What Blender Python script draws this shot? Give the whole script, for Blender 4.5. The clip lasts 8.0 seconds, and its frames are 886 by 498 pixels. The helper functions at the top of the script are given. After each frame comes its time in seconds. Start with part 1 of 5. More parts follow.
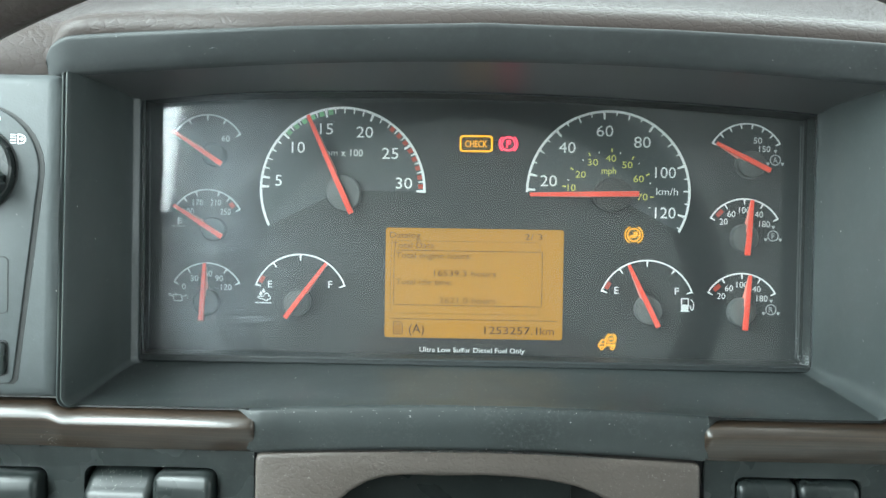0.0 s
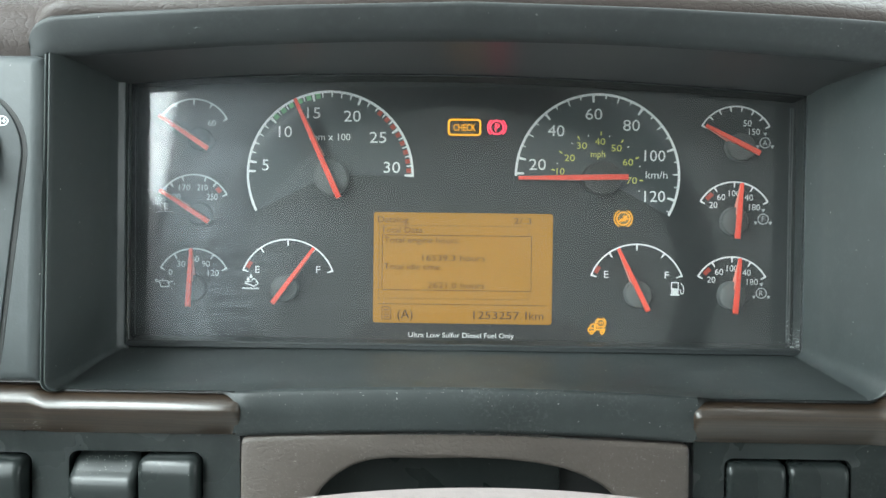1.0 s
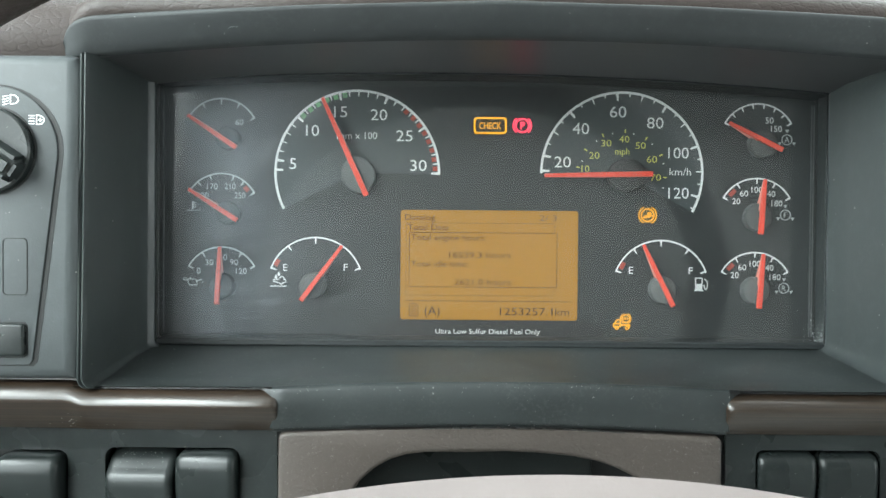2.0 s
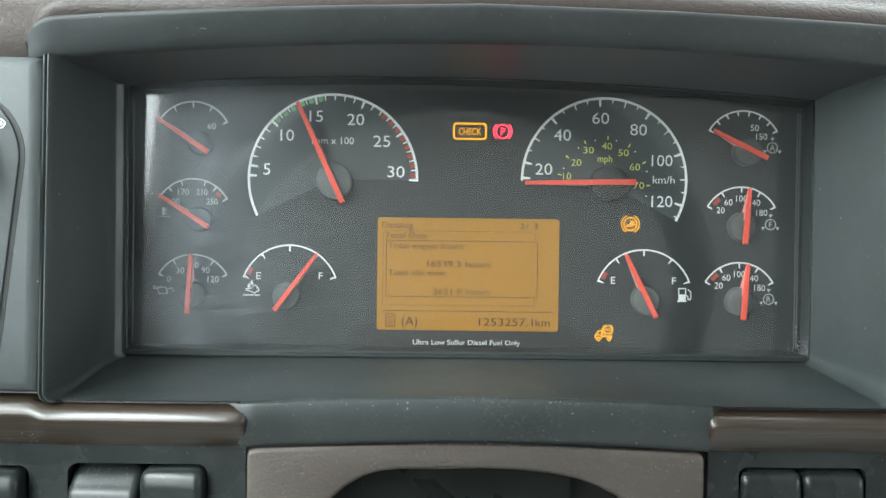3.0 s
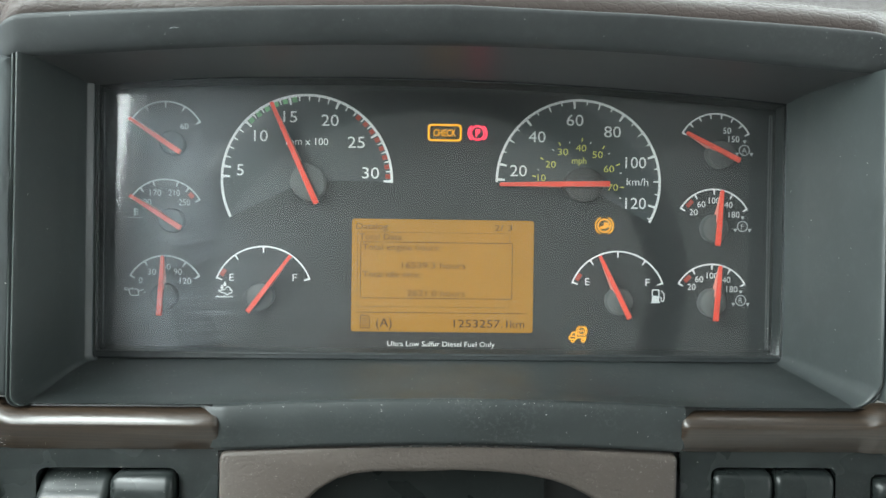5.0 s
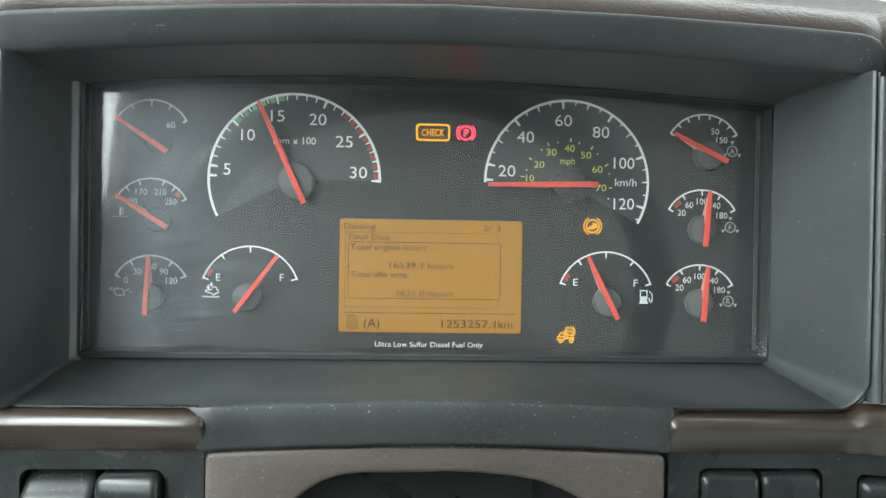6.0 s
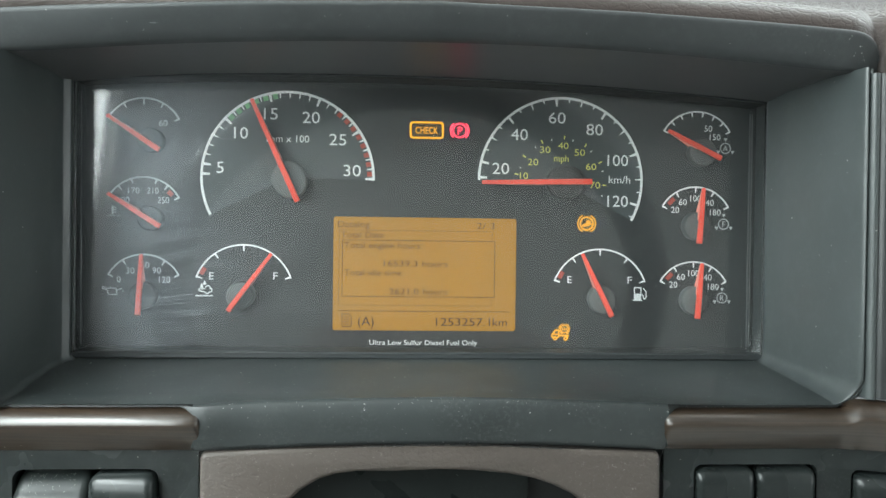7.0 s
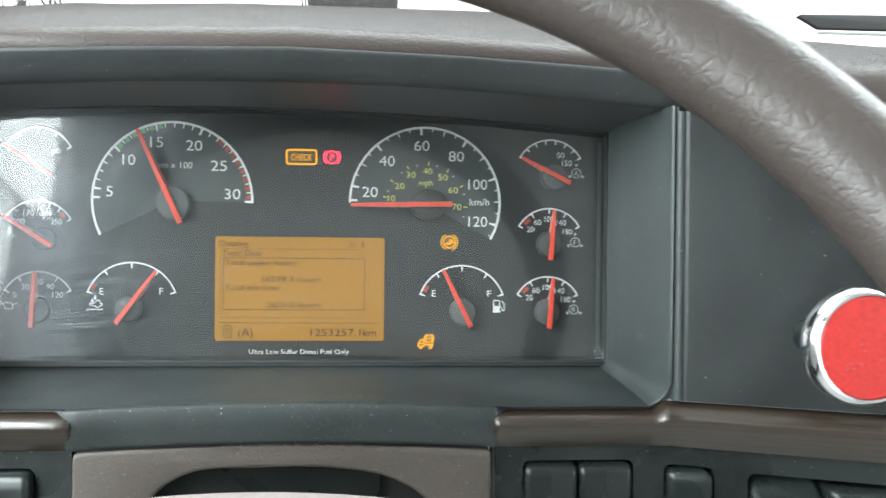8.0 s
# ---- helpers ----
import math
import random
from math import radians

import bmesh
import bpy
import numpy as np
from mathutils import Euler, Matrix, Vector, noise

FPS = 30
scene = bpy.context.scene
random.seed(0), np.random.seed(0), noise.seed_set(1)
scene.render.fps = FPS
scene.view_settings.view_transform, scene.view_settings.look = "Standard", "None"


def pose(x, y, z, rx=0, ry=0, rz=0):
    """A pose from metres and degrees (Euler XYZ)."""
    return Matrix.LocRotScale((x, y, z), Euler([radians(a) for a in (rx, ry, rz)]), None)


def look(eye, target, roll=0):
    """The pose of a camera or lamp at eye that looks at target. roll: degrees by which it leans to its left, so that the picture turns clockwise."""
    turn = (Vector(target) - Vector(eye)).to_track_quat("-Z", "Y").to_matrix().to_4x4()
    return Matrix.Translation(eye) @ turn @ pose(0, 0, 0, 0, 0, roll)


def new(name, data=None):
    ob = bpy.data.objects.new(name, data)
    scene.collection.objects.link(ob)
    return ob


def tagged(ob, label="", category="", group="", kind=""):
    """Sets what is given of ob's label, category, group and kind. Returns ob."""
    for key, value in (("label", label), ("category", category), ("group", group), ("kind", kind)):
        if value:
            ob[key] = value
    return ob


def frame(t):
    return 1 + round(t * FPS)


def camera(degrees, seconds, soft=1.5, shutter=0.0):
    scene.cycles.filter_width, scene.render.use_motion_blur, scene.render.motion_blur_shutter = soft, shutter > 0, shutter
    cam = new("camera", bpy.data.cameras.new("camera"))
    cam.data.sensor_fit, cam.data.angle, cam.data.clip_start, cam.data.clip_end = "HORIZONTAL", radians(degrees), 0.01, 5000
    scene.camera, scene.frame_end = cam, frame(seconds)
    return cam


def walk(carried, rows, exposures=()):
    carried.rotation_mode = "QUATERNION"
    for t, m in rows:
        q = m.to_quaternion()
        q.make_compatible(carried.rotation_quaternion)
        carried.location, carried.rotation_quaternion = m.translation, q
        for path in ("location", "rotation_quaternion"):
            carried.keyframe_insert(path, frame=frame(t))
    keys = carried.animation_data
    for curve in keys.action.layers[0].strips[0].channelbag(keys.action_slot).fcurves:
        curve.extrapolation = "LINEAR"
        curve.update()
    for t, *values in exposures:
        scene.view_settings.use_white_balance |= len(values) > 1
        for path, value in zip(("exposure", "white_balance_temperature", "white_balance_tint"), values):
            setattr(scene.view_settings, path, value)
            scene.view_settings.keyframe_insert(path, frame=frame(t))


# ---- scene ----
# All dashboard sizes are in millimetres in the dashboard's own axes (x right, y ahead, z up, the dial plane at y = 0);
# DASH leans that plane back by 18 degrees and lifts it to its height over the cab floor.
DASH = pose(0, 0, 1.15, -18, 0, 0)
cam = camera(54.5, 8.0, shutter=0.3)
ROWS = [
    (0.0, (-0.0007, -0.5208, -0.0255), (-0.0029, -0.4209, -0.0274), 0.9),
    (0.5, (0.0046, -0.5142, -0.0316), (0.0025, -0.4143, -0.0334), 0.9),
    (1.0, (0.0042, -0.5175, -0.0348), (0.0024, -0.4176, -0.0367), 0.7),
    (1.5, (-0.0102, -0.5167, -0.0376), (-0.0117, -0.4167, -0.0397), 0.9),
    (1.7, (-0.0178, -0.5242, -0.0379), (-0.0190, -0.4242, -0.0398), 0.6),
    (3.0, (-0.0112, -0.5094, -0.0331), (-0.0106, -0.4094, -0.0347), 0.7),
    (3.5, (-0.0112, -0.5073, -0.0326), (-0.0099, -0.4073, -0.0342), 0.8),
    (4.0, (-0.0109, -0.5077, -0.0339), (-0.0090, -0.4077, -0.0350), 0.8),
    (4.5, (-0.0103, -0.5092, -0.0331), (-0.0078, -0.4092, -0.0345), 0.7),
    (6.0, (-0.0105, -0.5069, -0.0329), (-0.0057, -0.4069, -0.0343), 0.9),
    (6.5, (-0.0083, -0.5073, -0.0329), (-0.0033, -0.4074, -0.0344), 0.7),
    (7.0, (-0.0121, -0.5062, -0.0336), (-0.0063, -0.4064, -0.0351), 0.7),
    (7.4, (0.0066, -0.5089, -0.0366), (0.0130, -0.4090, -0.0383), 0.7),
    (7.5, (0.0147, -0.5138, -0.0379), (0.0215, -0.4141, -0.0394), 0.7),
    (7.8, (0.0430, -0.5392, -0.0311), (0.0502, -0.4395, -0.0316), 0.7),
    (7.9, (0.0500, -0.5484, -0.0284), (0.0573, -0.4487, -0.0289), 0.7),
    (8.0, (0.0521, -0.5580, -0.0246), (0.0604, -0.4583, -0.0255), 0.6),
]
walk(cam, [(t, DASH @ look(eye, aim, roll)) for t, eye, aim, roll in ROWS], [(0.0, 2.64, 6150, 3), (0.5, 2.56, 6150, 3), (1.2, 2.34, 6350, 8), (7.3, 2.32, 6450, 9), (8.0, 2.42, 6400, 10)])

# ---- daylight ----
world = bpy.data.worlds.new("overcast_sky")
scene.world = world
world.use_nodes = True
wn = world.node_tree
sky = wn.nodes.new("ShaderNodeTexSky")
sky.sky_type = "NISHITA"
sky.sun_disc = False
sky.sun_elevation, sky.sun_rotation = radians(56), radians(160)
sky.dust_density, sky.air_density, sky.ozone_density = 6.0, 1.0, 0.6
wn.nodes["Background"].inputs["Strength"].default_value = 0.06
grey = wn.nodes.new("ShaderNodeHueSaturation")
grey.inputs["Saturation"].default_value = 0.25
wn.links.new(sky.outputs["Color"], grey.inputs["Color"])
wn.links.new(grey.outputs["Color"], wn.nodes["Background"].inputs["Color"])

sun = new("sun", bpy.data.lights.new("sun", "SUN"))
sun.data.energy, sun.data.angle, sun.data.color = 1.3, radians(20), (1.0, 0.97, 0.93)
sun.matrix_world = look((0.6, -1.6, 3.5), (0, 0, 1.0))


def window_light(name, width, height, watts, m, colour=(1, 1, 1)):
    """Sky light standing in a window's opening."""
    lamp = bpy.data.lights.new(name, "AREA")
    lamp.shape, lamp.size, lamp.size_y, lamp.energy, lamp.color = "RECTANGLE", width, height, watts, colour
    ob = new(name, lamp)
    ob.matrix_world = m
    return ob


DAY = (0.90, 1.0, 0.99)
window_light("windscreen_light", 1.7, 0.55, 4.5, look((0.35, 0.30, 1.72), (0.2, -0.30, 1.05)), DAY)
SIDE = pose(0, 0, 0, 0, -90, 0) @ pose(0, 0, 0, 0, 0, 90)
window_light("door_window_rear_light", 0.86, 0.35, 2.3, pose(-0.745, -1.17, 1.86) @ SIDE, DAY)
window_light("door_window_sky_light", 0.76, 0.35, 5.6, pose(-0.745, -0.35, 1.84) @ SIDE, DAY)
window_light("door_window_ground_light", 1.40, 0.44, 3.5, pose(-0.745, -0.70, 1.45) @ SIDE, DAY)
window_light("far_door_window_light", 1.17, 0.70, 2.9, pose(1.62, -0.58, 1.47, 0, 90, 0) @ pose(0, 0, 0, 0, 0, 90), DAY)


# ---- materials ----
def nodes_of(name):
    m = bpy.data.materials.new(name)
    m.use_nodes = True
    nt = m.node_tree
    return m, nt, nt.nodes["Principled BSDF"]


def put(nt, kind, **values):
    n = nt.nodes.new(kind)
    for key, value in values.items():
        n.inputs[key.replace("_", " ")].default_value = value
    return n


def ramp(nt, source, a, b, low=0.0, high=1.0):
    n = nt.nodes.new("ShaderNodeMapRange")
    n.inputs["From Min"].default_value, n.inputs["From Max"].default_value = a, b
    n.inputs["To Min"].default_value, n.inputs["To Max"].default_value = low, high
    nt.links.new(source, n.inputs["Value"])
    return n.outputs["Result"]


def mixed(nt, fac, a, b):
    n = nt.nodes.new("ShaderNodeMix")
    n.data_type = "RGBA"
    for socket, value in ((n.inputs["Factor"], fac), (n.inputs["A"], a), (n.inputs["B"], b)):
        if isinstance(value, (tuple, float)):
            socket.default_value = (*value, 1) if isinstance(value, tuple) else value
        else:
            nt.links.new(value, socket)
    return n.outputs["Result"]


def scaled_coords(nt, scale=(1, 1, 1)):
    tc = nt.nodes.new("ShaderNodeTexCoord")
    mp = nt.nodes.new("ShaderNodeMapping")
    mp.inputs["Scale"].default_value = scale
    nt.links.new(tc.outputs["Object"], mp.inputs["Vector"])
    return mp.outputs["Vector"]


def noise_of(nt, vec, scale, detail=3.0, distortion=0.0, rough=0.5):
    n = put(nt, "ShaderNodeTexNoise", Scale=scale, Detail=detail, Distortion=distortion, Roughness=rough)
    nt.links.new(vec, n.inputs["Vector"])
    return n.outputs["Fac"]


def bumped(nt, bsdf, height, strength, distance):
    b = put(nt, "ShaderNodeBump", Strength=strength, Distance=distance)
    nt.links.new(height, b.inputs["Height"])
    nt.links.new(b.outputs["Normal"], bsdf.inputs["Normal"])


def plastic(name, colour, rough=0.45, grain=0.0002, grain_scale=900.0, dust=0.5, stain=0.25, spec=0.5, film=0.0):
    """Moulded plastic: fine grain, worn patches, settled specks of dust."""
    m, nt, bsdf = nodes_of(name)
    vec = scaled_coords(nt)
    wide = noise_of(nt, vec, 14.0, 4.0, 0.4)
    fine = noise_of(nt, vec, 160.0, 3.0)
    dark = tuple(c * (1 - stain) for c in colour)
    light = tuple(min(1, c * (1 + stain) + 0.004) for c in colour)
    base = mixed(nt, ramp(nt, wide, 0.35, 0.65), dark, light)
    base = mixed(nt, ramp(nt, fine, 0.5, 0.8, 0.0, 0.25), base, tuple(c * 1.5 + 0.01 for c in colour))
    if dust:
        for scale, share, size in ((330.0, 0.05, 0.12), (560.0, 0.09, 0.17)):
            bent = nt.nodes.new("ShaderNodeVectorMath")
            bent.operation = "MULTIPLY_ADD"
            wobble = put(nt, "ShaderNodeTexNoise", Scale=scale * 1.7, Detail=1.0)
            nt.links.new(vec, wobble.inputs["Vector"])
            nt.links.new(wobble.outputs["Color"], bent.inputs[0])
            bent.inputs[1].default_value = (0.5 / scale,) * 3
            nt.links.new(vec, bent.inputs[2])
            cells = put(nt, "ShaderNodeTexVoronoi", Scale=scale)
            nt.links.new(bent.outputs["Vector"], cells.inputs["Vector"])
            split = nt.nodes.new("ShaderNodeSeparateColor")
            nt.links.new(cells.outputs["Color"], split.inputs["Color"])
            reach = nt.nodes.new("ShaderNodeMath")
            reach.operation = "DIVIDE"
            nt.links.new(cells.outputs["Distance"], reach.inputs[0])
            nt.links.new(ramp(nt, split.outputs["Green"], 0.0, 1.0, 0.35, 1.3), reach.inputs[1])
            mul = nt.nodes.new("ShaderNodeMath")
            mul.operation = "MULTIPLY"
            nt.links.new(ramp(nt, reach.outputs["Value"], size, size * 0.5), mul.inputs[0])
            nt.links.new(ramp(nt, split.outputs["Red"], 1 - share * dust, 1 - 0.8 * share * dust), mul.inputs[1])
            thick = nt.nodes.new("ShaderNodeMath")
            thick.operation = "MULTIPLY"
            nt.links.new(mul.outputs["Value"], thick.inputs[0])
            nt.links.new(ramp(nt, split.outputs["Blue"], 0.0, 1.0, 0.25, 0.9), thick.inputs[1])
            base = mixed(nt, thick.outputs["Value"], base, (0.55, 0.55, 0.52))
        if film:
            veil = nt.nodes.new("ShaderNodeMath")
            veil.operation = "MULTIPLY"
            nt.links.new(ramp(nt, noise_of(nt, vec, 38.0, 3.0), 0.46, 0.72, 0.0, film), veil.inputs[0])
            nt.links.new(ramp(nt, noise_of(nt, vec, 520.0, 4.0, 0.0, 0.7), 0.5, 0.68), veil.inputs[1])
            base = mixed(nt, veil.outputs["Value"], base, (0.24, 0.25, 0.24))
    nt.links.new(base, bsdf.inputs["Base Color"])
    nt.links.new(ramp(nt, wide, 0.3, 0.7, rough - 0.06, rough + 0.08), bsdf.inputs["Roughness"])
    bsdf.inputs["Specular IOR Level"].default_value = spec
    bumped(nt, bsdf, noise_of(nt, vec, grain_scale, 2.0), 0.5, grain)
    return m


def leather(name, colour, rough=0.5, scale=1.0, depth=0.0006, stretch=(1, 1, 1), crease=1.0, masked=False, dust=0.0, spec=0.5, grain=0.5, gap=0.22):
    """Grained vinyl or leather: plump cells between winding creases over a fine pebbled grain."""
    m, nt, bsdf = nodes_of(name)
    vec = scaled_coords(nt, stretch)
    cells = []
    for size, bend in ((95.0, 0.006), (210.0, 0.004)):
        wobble = put(nt, "ShaderNodeTexNoise", Scale=size * scale * 0.9, Detail=2.0)
        nt.links.new(vec, wobble.inputs["Vector"])
        moved = nt.nodes.new("ShaderNodeVectorMath")
        moved.operation = "MULTIPLY_ADD"
        nt.links.new(wobble.outputs["Color"], moved.inputs[0])
        moved.inputs[1].default_value = (bend / scale,) * 3
        nt.links.new(vec, moved.inputs[2])
        vor = put(nt, "ShaderNodeTexVoronoi", Scale=size * scale)
        vor.feature = "DISTANCE_TO_EDGE"
        nt.links.new(moved.outputs["Vector"], vor.inputs["Vector"])
        cells.append(ramp(nt, vor.outputs["Distance"], 0.0, gap))
    both = nt.nodes.new("ShaderNodeMath")
    both.operation = "MULTIPLY_ADD"
    nt.links.new(cells[1], both.inputs[0])
    both.inputs[1].default_value = 0.35
    nt.links.new(cells[0], both.inputs[2])
    fine = noise_of(nt, vec, 700.0, 3.0)
    share = nt.nodes.new("ShaderNodeMath")
    share.operation = "MULTIPLY"
    nt.links.new(both.outputs["Value"], share.inputs[0])
    share.inputs[1].default_value = crease
    if masked:
        worn = nt.nodes.new("ShaderNodeAttribute")
        worn.attribute_name = "creased"
        nt.links.new(ramp(nt, worn.outputs["Fac"], 0.0, 1.0, 0.05, crease), share.inputs[1])
    h = nt.nodes.new("ShaderNodeMath")
    h.operation = "MULTIPLY_ADD"
    nt.links.new(fine, h.inputs[0])
    h.inputs[1].default_value = grain
    nt.links.new(share.outputs["Value"], h.inputs[2])
    wide = noise_of(nt, vec, 11.0, 4.0)
    base = mixed(nt, ramp(nt, wide, 0.3, 0.7), tuple(c * 0.86 for c in colour), tuple(c * 1.12 for c in colour))
    if dust:
        lint = nt.nodes.new("ShaderNodeMath")
        lint.operation = "MULTIPLY"
        nt.links.new(ramp(nt, noise_of(nt, vec, 900.0, 3.0, 1.5), 0.63, 0.74, 0.0, dust), lint.inputs[0])
        nt.links.new(ramp(nt, noise_of(nt, vec, 45.0, 3.0), 0.40, 0.65, 0.15, 1.0), lint.inputs[1])
        base = mixed(nt, lint.outputs["Value"], base, (0.42, 0.40, 0.37))
    nt.links.new(base, bsdf.inputs["Base Color"])
    nt.links.new(ramp(nt, fine, 0.3, 0.7, rough - 0.08, rough + 0.1), bsdf.inputs["Roughness"])
    bsdf.inputs["Specular IOR Level"].default_value = spec
    bumped(nt, bsdf, h.outputs["Value"], 0.7, depth)
    return m


def wood(name):
    """Dark lacquered wood-grain trim, the grain along x."""
    m, nt, bsdf = nodes_of(name)
    streaks = noise_of(nt, scaled_coords(nt, (6, 9, 1100)), 1.0, 6.0, 0.15)
    rings = noise_of(nt, scaled_coords(nt, (18, 20, 2600)), 1.0, 4.0)
    base = mixed(nt, ramp(nt, streaks, 0.35, 0.65), (0.0155, 0.0096, 0.0058), (0.034, 0.0215, 0.0130))
    base = mixed(nt, ramp(nt, rings, 0.52, 0.62, 0.0, 0.5), base, (0.010, 0.0068, 0.0045))
    nt.links.new(base, bsdf.inputs["Base Color"])
    nt.links.new(ramp(nt, rings, 0.3, 0.7, 0.36, 0.56), bsdf.inputs["Roughness"])
    bsdf.inputs["Specular IOR Level"].default_value = 0.3
    bsdf.inputs["Coat Weight"].default_value = 0.8
    bsdf.inputs["Coat Roughness"].default_value = 0.22
    bumped(nt, bsdf, noise_of(nt, scaled_coords(nt), 300.0, 2.0), 0.3, 0.0002)
    return m


def paint(name, colour, rough=0.5, metal=0.0, stain=0.08, scale=60.0):
    m, nt, bsdf = nodes_of(name)
    n = noise_of(nt, scaled_coords(nt), scale, 4.0)
    nt.links.new(mixed(nt, ramp(nt, n, 0.3, 0.7), tuple(c * (1 - stain) for c in colour), tuple(min(1, c * (1 + stain)) for c in colour)), bsdf.inputs["Base Color"])
    bsdf.inputs["Roughness"].default_value, bsdf.inputs["Metallic"].default_value = rough, metal
    return m


def lit(name, colour, strength, base=(0.02, 0.02, 0.02)):
    """A back-lit symbol or screen."""
    m, nt, bsdf = nodes_of(name)
    bsdf.inputs["Base Color"].default_value = (*base, 1)
    n = noise_of(nt, scaled_coords(nt), 18.0, 2.0)
    col = mixed(nt, ramp(nt, n, 0.35, 0.65), tuple(c * 0.7 for c in colour), colour)
    nt.links.new(col, bsdf.inputs["Emission Color"])
    bsdf.inputs["Emission Strength"].default_value = strength / 5.66
    bsdf.inputs["Roughness"].default_value = 0.6
    return m


def turned(nt, vec, degrees, scale):
    """Coordinates turned in the pane's plane, then stretched."""
    for key, value in (("Rotation", (0, radians(degrees), 0)), ("Scale", scale)):
        n = nt.nodes.new("ShaderNodeMapping")
        n.inputs[key].default_value = value
        nt.links.new(vec, n.inputs["Vector"])
        vec = n.outputs["Vector"]
    return vec


def op(nt, kind, *values):
    """A math node over sockets or numbers."""
    n = nt.nodes.new("ShaderNodeMath")
    n.operation = kind
    for socket, value in zip(n.inputs, values):
        if isinstance(value, (int, float)):
            socket.default_value = value
        else:
            nt.links.new(value, socket)
    return n.outputs["Value"]


def window(nt, source, a, b, c, d):
    """Rises from a to b and falls from c to d."""
    return op(nt, "MULTIPLY", ramp(nt, source, a, b), ramp(nt, source, d, c))


def clear_pane(name, gloss_share=0.05):
    """A plain clear pane with a faint gloss."""
    m, nt, bsdf = nodes_of(name)
    nt.nodes.remove(bsdf)
    clear, gloss, mix = (nt.nodes.new(k) for k in ("ShaderNodeBsdfTransparent", "ShaderNodeBsdfGlossy", "ShaderNodeMixShader"))
    clear.inputs["Color"].default_value = (0.97, 0.975, 0.97, 1)
    gloss.inputs["Roughness"].default_value = 0.05
    mix.inputs["Fac"].default_value = gloss_share
    nt.links.new(clear.outputs["BSDF"], mix.inputs[1])
    nt.links.new(gloss.outputs["BSDF"], mix.inputs[2])
    nt.links.new(mix.outputs["Shader"], nt.nodes["Material Output"].inputs["Surface"])
    return m


def wiped_lens(name, rough, strength):
    """Clear acrylic: a gloss by angle, fine wiping scratches round the left dials and a thin film of dust."""
    m, nt, bsdf = nodes_of(name)
    nt.nodes.remove(bsdf)
    clear, gloss, haze, dusty = (nt.nodes.new("ShaderNodeBsdf" + k) for k in ("Transparent", "Glossy", "Glossy", "Diffuse"))
    clear.inputs["Color"].default_value = (0.97, 0.975, 0.97, 1)
    gloss.inputs["Roughness"].default_value = rough
    haze.inputs["Color"].default_value = (0.84, 0.92, 1.0, 1)
    haze.inputs["Roughness"].default_value = 0.38
    dusty.inputs["Color"].default_value = (0.78, 0.80, 0.80, 1)
    vec = scaled_coords(nt)
    bend = put(nt, "ShaderNodeTexNoise", Scale=9.0, Detail=2.0)
    nt.links.new(vec, bend.inputs["Vector"])
    add = nt.nodes.new("ShaderNodeVectorMath")
    add.operation = "MULTIPLY_ADD"
    nt.links.new(bend.outputs["Color"], add.inputs[0])
    add.inputs[1].default_value = (0.016, 0.0, 0.016)
    nt.links.new(vec, add.inputs[2])
    place = nt.nodes.new("ShaderNodeSeparateXYZ")
    nt.links.new(add.outputs["Vector"], place.inputs["Vector"])
    x, z = place.outputs["X"], place.outputs["Z"]
    # level strokes under and left of the large dial
    level = noise_of(nt, turned(nt, add.outputs["Vector"], 5, (11, 1, 1900)), 1.0, 4.0, 0.1, 0.6)
    broken = noise_of(nt, turned(nt, add.outputs["Vector"], 5, (28, 1, 160)), 1.0, 3.0)
    low = op(nt, "MULTIPLY", window(nt, z, 0.010, 0.030, 0.070, 0.092), window(nt, x, -0.185, -0.150, -0.105, -0.010))
    strokes_low = op(nt, "MULTIPLY", op(nt, "MULTIPLY", ramp(nt, level, 0.50, 0.62), ramp(nt, broken, 0.38, 0.60, 0.15, 1.0)), low)
    # strokes that swing up round the large dial
    dx, dz = op(nt, "SUBTRACT", x, -0.070), op(nt, "SUBTRACT", z, 0.088)
    far = op(nt, "SQRT", op(nt, "ADD", op(nt, "MULTIPLY", dx, dx), op(nt, "MULTIPLY", dz, dz)))
    polar = nt.nodes.new("ShaderNodeCombineXYZ")
    nt.links.new(op(nt, "MULTIPLY", op(nt, "ARCTAN2", dz, op(nt, "MULTIPLY", dx, -1.0)), 0.8), polar.inputs["X"])
    nt.links.new(op(nt, "MULTIPLY", far, 1300.0), polar.inputs["Y"])
    swung = noise_of(nt, polar.outputs["Vector"], 1.0, 5.0, 0.1, 0.6)
    round_zone = op(nt, "MULTIPLY", window(nt, far, 0.046, 0.062, 0.082, 0.106), op(nt, "MULTIPLY", ramp(nt, x, -0.085, -0.125), window(nt, z, 0.070, 0.088, 0.120, 0.150)))
    strokes_round = op(nt, "MULTIPLY", ramp(nt, swung, 0.44, 0.66), round_zone)
    cloud = op(nt, "MULTIPLY", ramp(nt, noise_of(nt, vec, 17.0, 3.0, 0.6), 0.38, 0.68), ramp(nt, x, -0.06, -0.16))
    veil = op(nt, "MULTIPLY", ramp(nt, x, -0.02, -0.17), 0.22)
    total = op(nt, "ADD", op(nt, "ADD", op(nt, "MULTIPLY", strokes_low, 1.15), op(nt, "MULTIPLY", strokes_round, 0.5)), op(nt, "ADD", op(nt, "MULTIPLY", cloud, 0.34), veil))
    film = ramp(nt, noise_of(nt, vec, 7.0, 3.0), 0.35, 0.7, 0.0015, 0.008)
    shader = clear.outputs["BSDF"]
